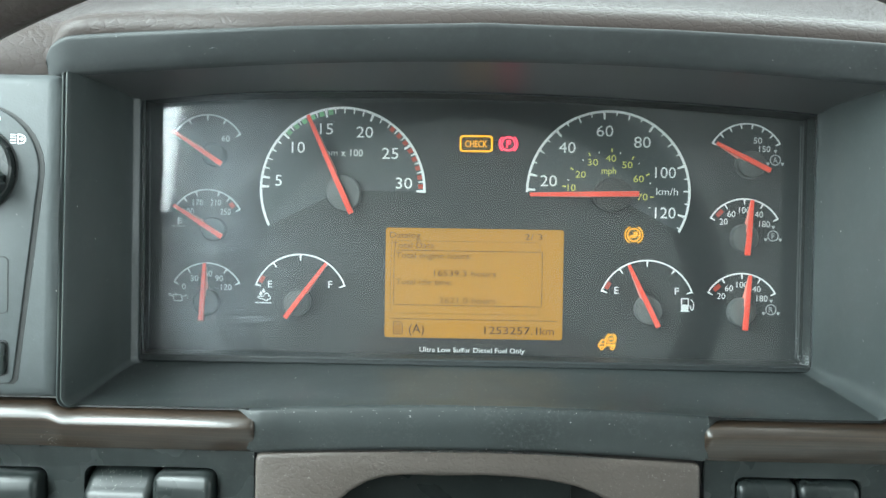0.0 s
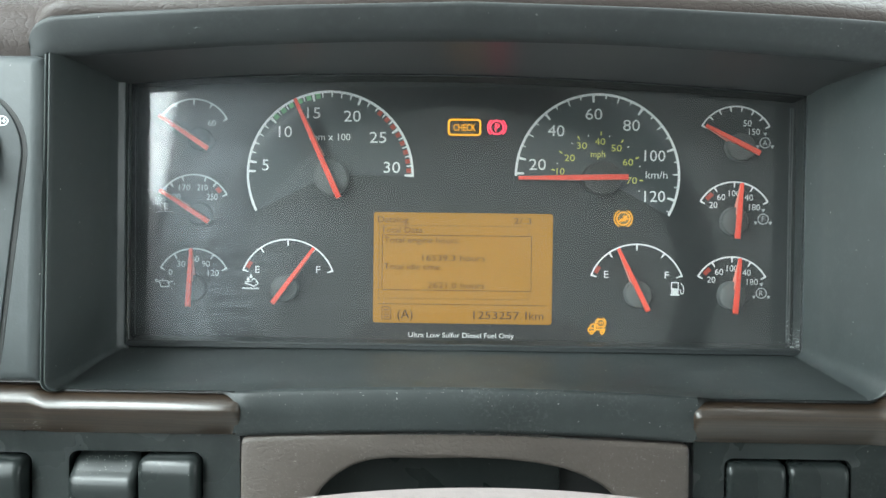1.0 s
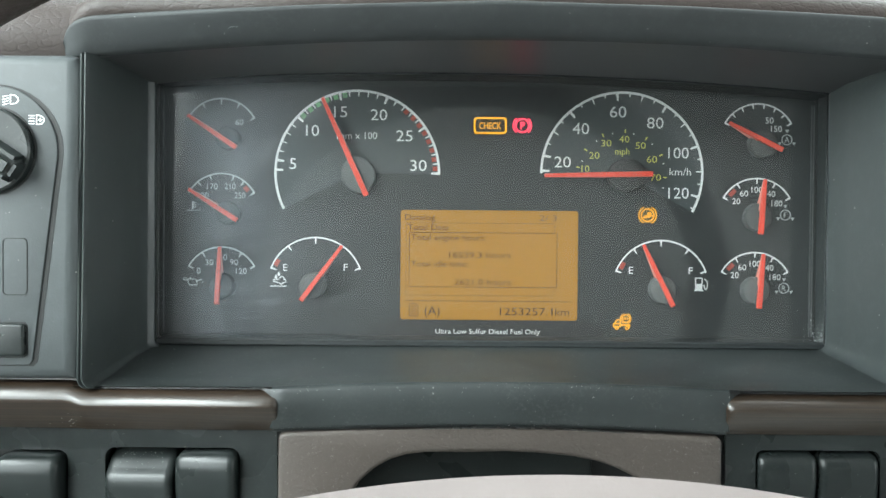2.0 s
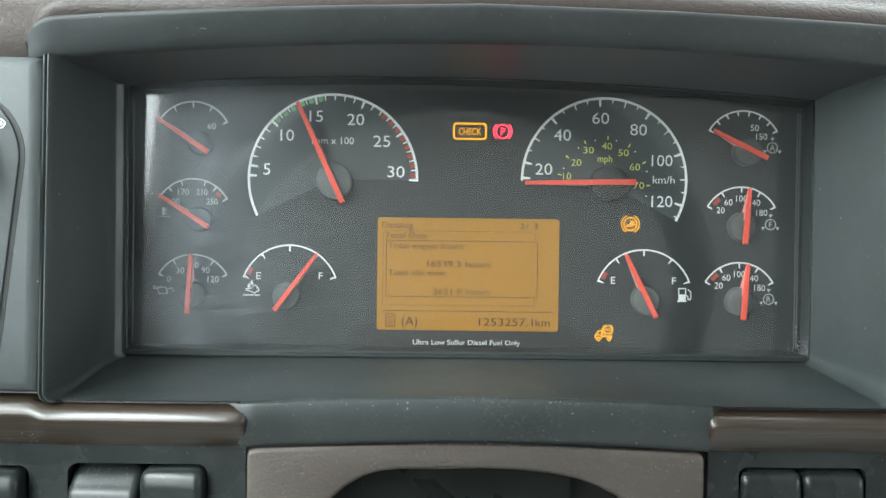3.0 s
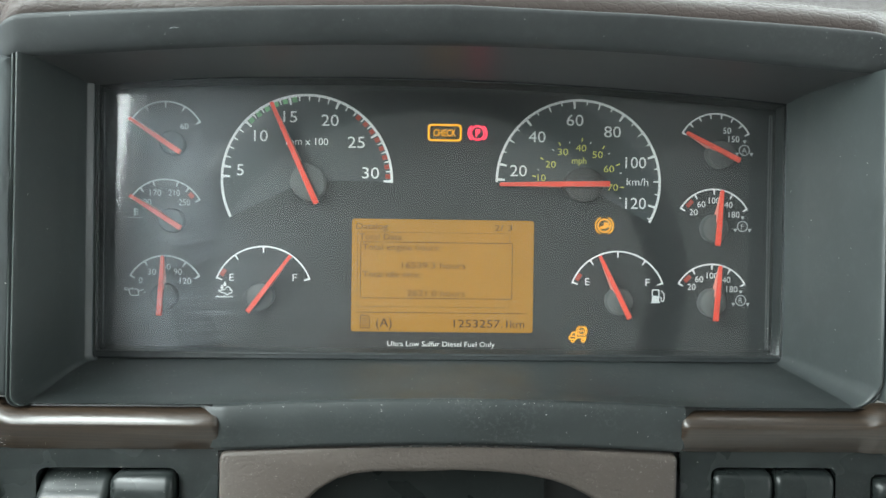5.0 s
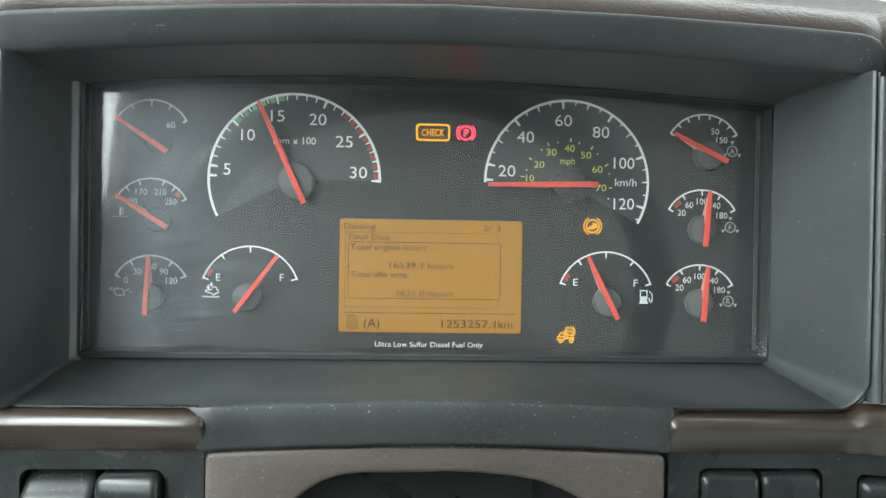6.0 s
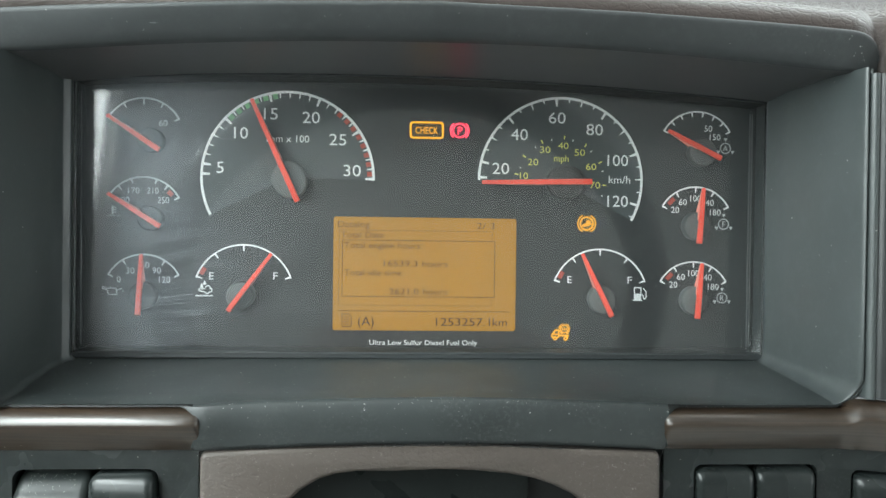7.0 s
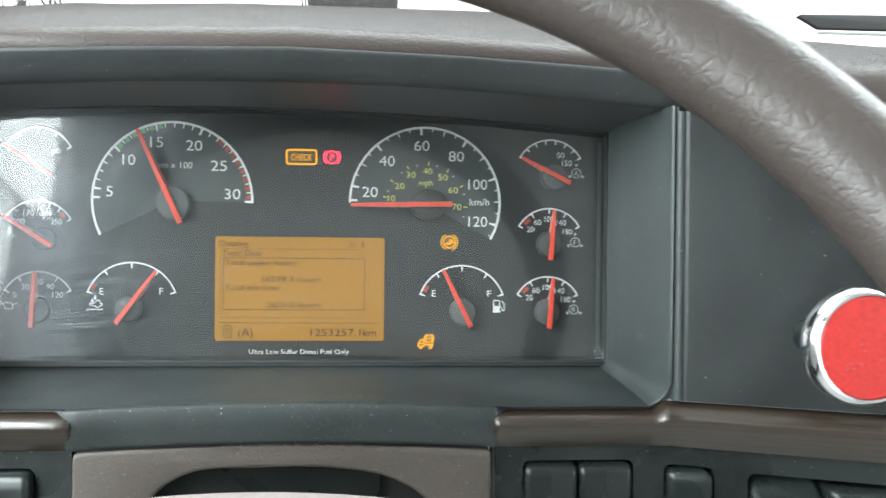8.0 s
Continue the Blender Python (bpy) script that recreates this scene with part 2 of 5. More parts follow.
    for share, other in ((put(nt, "ShaderNodeFresnel", IOR=1.49).outputs["Fac"], gloss), (op(nt, "MULTIPLY", total, strength), haze), (film, dusty)):
        mix = nt.nodes.new("ShaderNodeMixShader")
        nt.links.new(share, mix.inputs["Fac"])
        nt.links.new(shader, mix.inputs[1])
        nt.links.new(other.outputs["BSDF"], mix.inputs[2])
        shader = mix.outputs["Shader"]
    nt.links.new(shader, nt.nodes["Material Output"].inputs["Surface"])
    return m


DARK = plastic("dark_green_grey_plastic", (0.033, 0.0395, 0.0395), 0.40, grain=0.00008, dust=0.25, stain=0.10, film=0.05)
HOOD_M = plastic("hood_plastic", (0.0375, 0.0410, 0.0418), 0.5, grain=0.00008, dust=0.2, stain=0.10, film=0.05, spec=0.25)
# Hood plastic again, lightened to hold the light bounced under the arch.
UNDERSIDE = paint("satin_lifted_hood_plastic", (0.056, 0.055, 0.058), 0.36, stain=0.06, scale=12.0)
# Dusty sill plastic; its base is darker than DARK for the hood's shade.
DUSTY = plastic("dusty_shade_darkened_plastic", (0.0225, 0.0275, 0.0275), 0.46, grain=0.0001, dust=1.4, stain=0.2, film=0.2)
PANEL = plastic("grey_green_panel_plastic", (0.050, 0.058, 0.060), 0.48, grain=0.0001, dust=0.35, stain=0.1)
SIDE_M = plastic("dark_side_panel_plastic", (0.0125, 0.0148, 0.0150), 0.36, grain=0.00003, dust=0.12, stain=0.1, spec=0.42)
# Darker than the dash plastic: the shade low on the dash is in it.
SWITCH = plastic("shade_darkened_switch_plastic", (0.0120, 0.0155, 0.0150), 0.28, grain=0.00004, dust=0.6, film=0.08, spec=0.35)
DUSTY_SWITCH = plastic("dusty_shade_darkened_switch_plastic", (0.0120, 0.0155, 0.0150), 0.28, grain=0.00004, dust=1.0, film=0.25, spec=0.35)
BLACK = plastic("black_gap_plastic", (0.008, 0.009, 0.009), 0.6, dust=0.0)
FACE = paint("dial_face_print", (0.021, 0.025, 0.026), 0.6, stain=0.08, scale=22.0)
SECTOR = paint("dial_sector_print", (0.058, 0.069, 0.071), 0.55, stain=0.06, scale=22.0)
HUB = plastic("needle_cap_plastic", (0.080, 0.088, 0.088), 0.5, dust=0.0)
HUB_DARK = plastic("dark_needle_cap_plastic", (0.027, 0.028, 0.028), 0.4, dust=0.0)
FRAME_M = plastic("lens_frame_plastic", (0.015, 0.018, 0.019), 0.6, grain=0.00003, dust=0.2, stain=0.05, spec=0.25)
LEATHER = leather("brown_dash_vinyl", (0.046, 0.036, 0.0325), 0.44, 2.5, 0.003, (0.7, 1, 1), 1.0, True, spec=0.3, grain=0.02, gap=0.15)
COVER_M = leather("brown_cover_vinyl", (0.070, 0.057, 0.049), 0.5, 2.9, 0.0005, (0.8, 1, 1), 0.26, False, 0.5)
WHEEL_M = leather("brown_wheel_leather", (0.052, 0.042, 0.038), 0.36, 2.1, 0.0003, (1, 1, 1), 0.4, spec=0.45)
HUBPAD_M = leather("wheel_pad_vinyl", (0.25, 0.213, 0.205), 0.5, 2.4, 0.00015, (1, 1, 1), 0.3)
WOOD = wood("dark_wood_trim")
WHITE = paint("white_dial_print", (0.80, 0.82, 0.82), 0.55, stain=0.03)
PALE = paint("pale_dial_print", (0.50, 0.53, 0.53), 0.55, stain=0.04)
YELLOW = paint("yellow_dial_print", (0.74, 0.71, 0.18), 0.55, stain=0.05)
GREEN = paint("green_dial_print", (0.19, 0.46, 0.22), 0.55, stain=0.05)
RED = paint("dull_red_dial_print", (0.42, 0.065, 0.04), 0.55, stain=0.08)
NEEDLE = paint("orange_red_needle", (0.85, 0.085, 0.05), 0.4, stain=0.05)
# The needle's red made paler: light on the blade's flank is in the colour.
FIN_LIT = paint("side_lit_needle_red", (0.85, 0.30, 0.24), 0.4, stain=0.05)
LCD = lit("amber_backlit_lcd", (0.66, 0.295, 0.006), 0.195, (0.33, 0.158, 0.006))
INK = paint("lcd_dark_segments", (0.024, 0.012, 0.004), 0.7, stain=0.05)
AMBER = lit("amber_warning_light", (1.0, 0.46, 0.0), 1.8)
REDLIGHT = lit("red_warning_light", (1.0, 0.045, 0.09), 3.4)
CHROME = paint("chrome", (0.78, 0.79, 0.80), 0.12, 1.0, 0.05)
REDKNOB = paint("red_knob_plastic", (0.50, 0.030, 0.026), 0.38, stain=0.14, scale=420.0)
SYMBOL = paint("white_symbol_print", (0.72, 0.75, 0.75), 0.5, stain=0.03)
LENS = wiped_lens("clear_lens_acrylic", 0.045, 0.07)
GLASS = clear_pane("windscreen_glass")
LINT = paint("pale_lint", (0.50, 0.50, 0.47), 0.9, stain=0.1)
CAB = paint("grey_cab_lining", (0.50, 0.50, 0.495), 0.8, stain=0.12, scale=9.0)
LINER = paint("grey_headliner", (0.46, 0.46, 0.455), 0.9, stain=0.12, scale=9.0)
BOUNCE_FLOOR = paint("pale_bounce_floor", (0.60, 0.60, 0.58), 0.9, stain=0.2, scale=30.0)
RUBBER = paint("black_rubber", (0.015, 0.015, 0.016), 0.5, stain=0.2)
SNOW = paint("pale_yard_ground", (0.74, 0.75, 0.76), 0.8, stain=0.12, scale=0.6)


# ---- building helpers (millimetres in the dashboard's axes) ----
ORIGIN = {}


def thing(name, at, label, category, group="", kind=""):
    """An empty at the base of a thing, given in dashboard millimetres."""
    ob = new(name)
    ob.empty_display_size = 0.02
    ob.matrix_world = DASH @ Matrix.Translation(Vector(at) * 0.001)
    ORIGIN[ob] = Vector(at)
    return tagged(ob, label, category, group, kind)


LEFT_ROOTS = []


def on_left(p):
    """Sets the left panel's fittings back onto its face, at the size they have there."""
    return Vector((-18 + (p.x + 18) * 1.0336, p.y + 14, -38 + (p.z + 38) * 1.0336))


def finish(me, material, sharp=38):
    me.materials.append(material)
    for p in me.polygons:
        p.use_smooth = True
    me.set_sharp_from_angle(angle=radians(sharp))
    return me


def part(name, bm, material, parent, label="", sharp=38):
    """Links a bmesh in dashboard millimetres as one mesh under a thing or a part."""
    root = ORIGIN[parent]
    bmesh.ops.recalc_face_normals(bm, faces=bm.faces)
    for v in bm.verts:
        if root in LEFT_ROOTS:
            v.co = on_left(v.co)
        v.co = (v.co - root) * 0.001
    me = bpy.data.meshes.new(name)
    bm.to_mesh(me)
    bm.free()
    ob = new(name, finish(me, material, sharp))
    ob.parent = parent
    ORIGIN[ob] = root
    return tagged(ob, label)


def extruded(loops, y0, y1, bevel=0.0, shift=None):
    """A plate with outline loops[0] and holes in loops[1:], points (x, z), from y0 (front) to y1."""
    bm = bmesh.new()
    edges = []
    for loop in loops:
        vs = [bm.verts.new((x, y0, z)) for x, z in loop]
        edges += [bm.edges.new((a, b)) for a, b in zip(vs, vs[1:] + vs[:1])]
    if len(loops) == 1:
        bm.faces.new(list(bm.verts))
    else:
        bmesh.ops.triangle_fill(bm, edges=edges, use_beauty=True)
    front = list(bm.faces)
    rim = [e for e in bm.edges if len(e.link_faces) == 1]
    made = bmesh.ops.extrude_face_region(bm, geom=front)
    for v in made["geom"]:
        if isinstance(v, bmesh.types.BMVert):
            v.co.y = y1
    if bevel:
        bmesh.ops.bevel(bm, geom=[e for e in rim if e.is_valid], offset=bevel, segments=3, affect="EDGES", profile=0.5)
    if shift:
        for v in bm.verts:
            v.co.y += shift(v.co.x)
    return bm


def flat(loop, y):
    bm = bmesh.new()
    bm.faces.new([bm.verts.new((x, y, z)) for x, z in loop])
    return bm


def join(*meshes):
    """Several bmeshes as one."""
    out = bmesh.new()
    for bm in meshes:
        index = {v: out.verts.new(v.co) for v in bm.verts}
        for f in bm.faces:
            out.faces.new([index[v] for v in f.verts])
        bm.free()
    return out


def rounded(x0, z0, x1, z1, r, n=5):
    """A rounded rectangle as points (x, z)."""
    out = []
    for cx, cz, a in ((x1 - r, z1 - r, 0), (x0 + r, z1 - r, 90), (x0 + r, z0 + r, 180), (x1 - r, z0 + r, 270)):
        for i in range(n + 1):
            t = radians(a + 90 * i / n)
            out.append((cx + r * math.cos(t), cz + r * math.sin(t)))
    return out


def circle(cx, cz, r, n=40, ry=None):
    return [(cx + r * math.cos(2 * math.pi * i / n), cz + (ry or r) * math.sin(2 * math.pi * i / n)) for i in range(n)]


def arc(cx, cz, r0, r1, a0, a1, y, n=48):
    """A flat ring piece between two radii, degrees from the right, counter-clockwise."""
    bm = bmesh.new()
    rows = []
    for i in range(n + 1):
        a = radians(a0 + (a1 - a0) * i / n)
        rows.append([bm.verts.new((cx + r * math.cos(a), y, cz + r * math.sin(a))) for r in (r0, r1)])
    for p, q in zip(rows, rows[1:]):
        bm.faces.new((p[0], p[1], q[1], q[0]))
    return bm


def tick(cx, cz, r0, r1, deg, w0, w1, y):
    """A tapered radial mark, w0 wide at r0 and w1 at r1."""
    a = radians(deg)
    c, s = math.cos(a), math.sin(a)
    return flat([(cx + r * c - k * s, cz + r * s + k * c) for r, k in ((r0, -w0 / 2), (r1, -w1 / 2), (r1, w1 / 2), (r0, w0 / 2))], y)


def bar(x0, z0, x1, z1, w, y):
    """A straight flat stroke."""
    dx, dz = x1 - x0, z1 - z0
    k = w / 2 / math.hypot(dx, dz)
    return flat([(x0 + dz * k, z0 - dx * k), (x1 + dz * k, z1 - dx * k), (x1 - dz * k, z1 + dx * k), (x0 - dz * k, z0 + dx * k)], y)


def sheet(fn, us, vs, back=None):
    """A surface through fn(u, v) -> point; with back, a shell closed behind by moving each point by that vector."""
    bm = bmesh.new()
    a = [[bm.verts.new(fn(u, v)) for v in vs] for u in us]
    for i in range(len(us) - 1):
        for j in range(len(vs) - 1):
            bm.faces.new((a[i][j], a[i + 1][j], a[i + 1][j + 1], a[i][j + 1]))
    if back:
        b = [[bm.verts.new(v.co + Vector(back)) for v in row] for row in a]
        nu, nv = len(us), len(vs)
        for i in range(nu - 1):
            for j in range(nv - 1):
                bm.faces.new((b[i][j], b[i][j + 1], b[i + 1][j + 1], b[i + 1][j]))
        ring = [(i, 0) for i in range(nu)] + [(nu - 1, j) for j in range(1, nv)] + [(i, nv - 1) for i in range(nu - 2, -1, -1)] + [(0, j) for j in range(nv - 2, 0, -1)]
        for (i, j), (k, l) in zip(ring, ring[1:] + ring[:1]):
            bm.faces.new((a[i][j], b[i][j], b[k][l], a[k][l]))
    return bm


def lathe(cx, cz, profile, n=48, squash=1.0, turn=0.0):
    """Round about the y axis through (cx, cz); profile of (radius, y)."""
    bm = bmesh.new()
    c, s = math.cos(radians(turn)), math.sin(radians(turn))
    rings = []
    for r, y in profile:
        if r < 1e-6:
            rings.append([bm.verts.new((cx, y, cz))])
            continue
        ring = []
        for i in range(n):
            a = 2 * math.pi * i / n
            p, q = r * math.cos(a), r * math.sin(a) * squash
            ring.append(bm.verts.new((cx + p * c - q * s, y, cz + p * s + q * c)))
        rings.append(ring)
    for p, q in zip(rings, rings[1:]):
        for i in range(n):
            k = (i + 1) % n
            loop = [p[i % len(p)], p[k % len(p)], q[k % len(q)], q[i % len(q)]]
            uniq = list(dict.fromkeys(loop))
            if len(uniq) > 2:
                bm.faces.new(uniq)
    return bm


def steps(a, b, n):
    return [a + (b - a) * i / n for i in range(n + 1)]


def table(x, xs, ys):
    return float(np.interp(x, xs, ys))




def lettering(text, x, z, height, y, align="CENTER", width=None, bold=0.0):
    """Characters as a flat mesh: cap height and, if given, width in millimetres; z is the middle of the capitals, or the baseline for LEFT."""
    cu = bpy.data.curves.new("letters", "FONT")
    cu.body, cu.resolution_u, cu.fill_mode, cu.offset = text, 3, "FRONT", bold
    ob = bpy.data.objects.new("letters", cu)
    scene.collection.objects.link(ob)
    me = bpy.data.meshes.new_from_object(ob.evaluated_get(bpy.context.evaluated_depsgraph_get()))
    bpy.data.objects.remove(ob)
    bm = bmesh.new()
    bm.from_mesh(me)
    bpy.data.meshes.remove(me)
    bpy.data.curves.remove(cu)
    xs = [v.co.x for v in bm.verts]
    lo, hi = min(xs), max(xs)
    k = height / 0.70
    kx = width / (hi - lo) if width else k * 0.95
    for v in bm.verts:
        px = (v.co.x - lo) * kx
        pz = v.co.y * k
        if align == "CENTER":
            px -= (hi - lo) * kx / 2
            pz -= height / 2
        elif align == "RIGHT":
            px -= (hi - lo) * kx
        v.co = (x + px, y, z + pz)
    return bm


# ---- the cab round the dashboard (metres, upright) ----
def block(name, lo, hi, material, label, category="wall", kind="structure"):
    bm = bmesh.new()
    bmesh.ops.create_cube(bm, size=1)
    size, mid = [b - a for a, b in zip(lo, hi)], [(a + b) / 2 for a, b in zip(lo, hi)]
    for v in bm.verts:
        v.co = [c * s for c, s in zip(v.co, size)]
    bmesh.ops.bevel(bm, geom=bm.edges[:], offset=0.006, segments=2, affect="EDGES")
    me = bpy.data.meshes.new(name)
    bm.to_mesh(me)
    bm.free()
    ob = new(name, finish(me, material))
    ob.location = mid
    return tagged(ob, label, category, kind=kind)


def wall_with_window(name, x0, x1, rear, sill_z, head_z, material, label):
    """A side wall of the cab with a window opening through it."""
    bm = bmesh.new()
    loops = [[(-2.3, 0.02), (0.75, 0.02), (0.75, 1.14), (0.12, 1.96), (0.12, 2.2), (-2.3, 2.2)], [(rear, sill_z), (0.03, sill_z), (-0.06, head_z), (rear, head_z)]]
    edges = []
    for loop in loops:
        vs = [bm.verts.new((x0, y, z)) for y, z in loop]
        edges += [bm.edges.new((a, b)) for a, b in zip(vs, vs[1:] + vs[:1])]
    bmesh.ops.triangle_fill(bm, edges=edges, use_beauty=True)
    made = bmesh.ops.extrude_face_region(bm, geom=list(bm.faces))
    for v in made["geom"]:
        if isinstance(v, bmesh.types.BMVert):
            v.co.x = x1
    bmesh.ops.recalc_face_normals(bm, faces=bm.faces)
    me = bpy.data.meshes.new(name)
    bm.to_mesh(me)
    bm.free()
    return tagged(new(name, finish(me, material)), label, "wall", kind="structure")


wall_with_window("wall_left", -0.72, -0.77, -1.63, 1.22, 2.05, CAB, "grey cab side lining with a door window")
wall_with_window("wall_right", 1.60, 1.65, -1.17, 1.11, 1.83, CAB, "grey far cab side lining with a door window")
# Unseen floor, kept pale to bounce light up under the hood.
block("floor", (-0.77, -2.3, 0.25), (1.65, 0.75, 0.30), BOUNCE_FLOOR, "unseen pale cab floor that bounces light upward", "floor")
block("ceiling", (-0.77, -2.3, 2.2), (1.65, 0.12, 2.25), LINER, "grey cab headliner", "ceiling")
block("wall_back", (-0.77, -2.35, -0.03), (1.65, -2.3, 2.25), LINER, "grey rear cab lining")
block("wall_front", (-0.72, 0.70, 0.02), (1.60, 0.75, 1.14), CAB, "grey firewall under the windscreen")
block("trim", (-0.72, -0.02, 1.95), (1.60, 0.10, 2.2), LINER, "grey header trim above the windscreen", "trim")


def windscreen():
    bm = bmesh.new()
    for p in ((-0.72, 0.70, 1.14), (1.60, 0.70, 1.14), (1.60, 0.08, 1.96), (-0.72, 0.08, 1.96)):
        bm.verts.new(p)
    bm.faces.new(list(bm.verts))
    made = bmesh.ops.extrude_face_region(bm, geom=list(bm.faces))
    for v in made["geom"]:
        if isinstance(v, bmesh.types.BMVert):
            v.co += Vector((0, 0.0047, 0.0036))
    bmesh.ops.recalc_face_normals(bm, faces=bm.faces)
    me = bpy.data.meshes.new("window_1")
    bm.to_mesh(me)
    bm.free()
    ob = new("window_1", finish(me, GLASS))
    ob.visible_shadow = False
    tagged(ob, "clear sloping windscreen glass", "window", kind="structure")


windscreen()


# ---- the dashboard's fixed body ----
XC = 8.0  # middle of the instrument bay


def hood_top(x):
    """Crown of the hood: a shallow arch with rounded ends."""
    d = abs(x - XC)
    u = min(1.0, max(0.0, (d - 198) / 18.5))
    return table(d, [0, 90, 150, 177, 198, 230], [76.0, 73.6, 70.8, 69.3, 67.8, 66.0]) - 10.5 * (1 - math.sqrt(1 - u * u))


def hood_roll(x):
    """How far the hood's front turns back at its rounded ends."""
    return 9.0 * min(1.0, max(0.0, (abs(x - XC) - 199) / 17.5)) ** 2.4


def hood_low(x):
    return 60.2 - 11.0 * (abs(x - XC) / 205) ** 2.2


def bay_top(x):
    return 56.0 - 10.0 * abs((x + 30) / 226) ** 2


def left_back(x):
    """The dashboard's front falls back toward its left end."""
    d = min(1.0, max(0.0, (-90.0 - x) / 105.0))
    return 13.5 * d * d * (3 - 2 * d)


def recede(x, y, z, weight=None):
    """Moves a point of the front back and outward toward the left end."""
    k = left_back(x) * (min(1.0, max(0.0, (-30 - y) / 60.0)) if weight is None else weight)
    g = 1 + k / 404.0
    return (-10 + (x + 10) * g, y + k, -33 + (z + 33) * g)


def right_turn(x):
    """The panel right of the bay is turned toward the driver."""
    return -max(0.0, x - 216.0) * 0.42


dashboard = thing("dashboard", (XC, 100, -420), "dark green-grey plastic dashboard with brown vinyl top and wood trim", "dashboard", kind="structure")


def hood():
    out = (216.5, 216.3, 215.8, 215.0, 213.8, 212.2, 210, 207.5, 204.5, 201, 198, 194, 186, 175, 150, 120, 90, 60, 30)
    xs = [XC - d for d in out] + [XC] + [XC + d for d in out[::-1]]

    def profile(x):
        top, low = hood_top(x), hood_low(x)
        low = min(low, top - 0.6)
        inner = min(bay_top(x) + 1.4, low - 0.2) if abs(x - XC) < 200 else low
        h = top - low
        e = (abs(x - XC) / 216.5) ** 10
        lower = [(-89, -0.2), (-92.6, 0.02 * h), (-94.8, 0.08 * h), (-98.6, 0.3 * h), (-102.4, 0.58 * h)]
        roll = hood_roll(x)
        path = [(-20, inner + 3), (-23.4, inner - 1.6), (-40, inner + (low - inner) * 0.25), (-70, inner + (low - inner) * 0.72)] + [(y + (-104.6 - y) * e * 0.8, low + d) for y, d in lower] + [(-105.5, low + 0.82 * h), (-105.9, low + 0.9 * h), (-105.5, low + 0.96 * h), (-104.2, low + 0.99 * h), (-101, top), (-80, top + 0.5), (-60, top - 6)]
        return [(y + (roll if y < -96 else 0.0), z) for y, z in path]

    def shell(first, last):
        bm = bmesh.new()
        rows = [[bm.verts.new(recede(x, y, z)) for y, z in profile(x)[first:last]] for x in xs]
        for p, q in zip(rows, rows[1:]):
            for i in range(len(p) - 1):
                bm.faces.new((p[i], p[i + 1], q[i + 1], q[i]))
        for row in (rows[0], rows[-1]):
            bm.faces.new(row)
        bmesh.ops.remove_doubles(bm, verts=bm.verts, dist=0.05)
        return bm

    part("hood", shell(4, 99), HOOD_M, dashboard, "arched dark plastic hood over the instruments", 50)
    # The underside's bounced light is put into its lighter colour.
    part("hood_underside", shell(0, 5), UNDERSIDE, dashboard, "satin underside of the hood, bounced light put into its lighter colour", 50)


hood()


def hood_scratches():
    bm = join(bar(-124.4, 61.8, -122.4, 62.2, 0.08, -107.0), bar(-122.8, 62.2, -120.6, 62.0, 0.07, -107.0))
    for v in bm.verts:
        v.co = recede(*v.co)
        v.co.y += 1.4
    part("scratch", bm, PALE, dashboard, "pale scratch on the hood")
    rng = random.Random(31)
    bits = []
    for i in range(34):
        x = 212 - 30 * rng.random() ** 1.7 if i < 22 else 190 - 330 * rng.random()
        z = hood_low(x) + 2 + (hood_top(x) - hood_low(x) - 5) * rng.random()
        a, w = rng.random() * 3.1, 0.1 + 0.8 * rng.random() ** 5
        y = -106.3 + hood_roll(x) + left_back(x)
        bits.append(bar(x, z, x + w * math.cos(a), z + w * math.sin(a), 0.07 + 0.1 * rng.random(), y))
    tagged(part("hood_dust", join(*bits), LINT, dashboard, "pale flecks of dust on the hood"), kind="stuff")


hood_scratches()


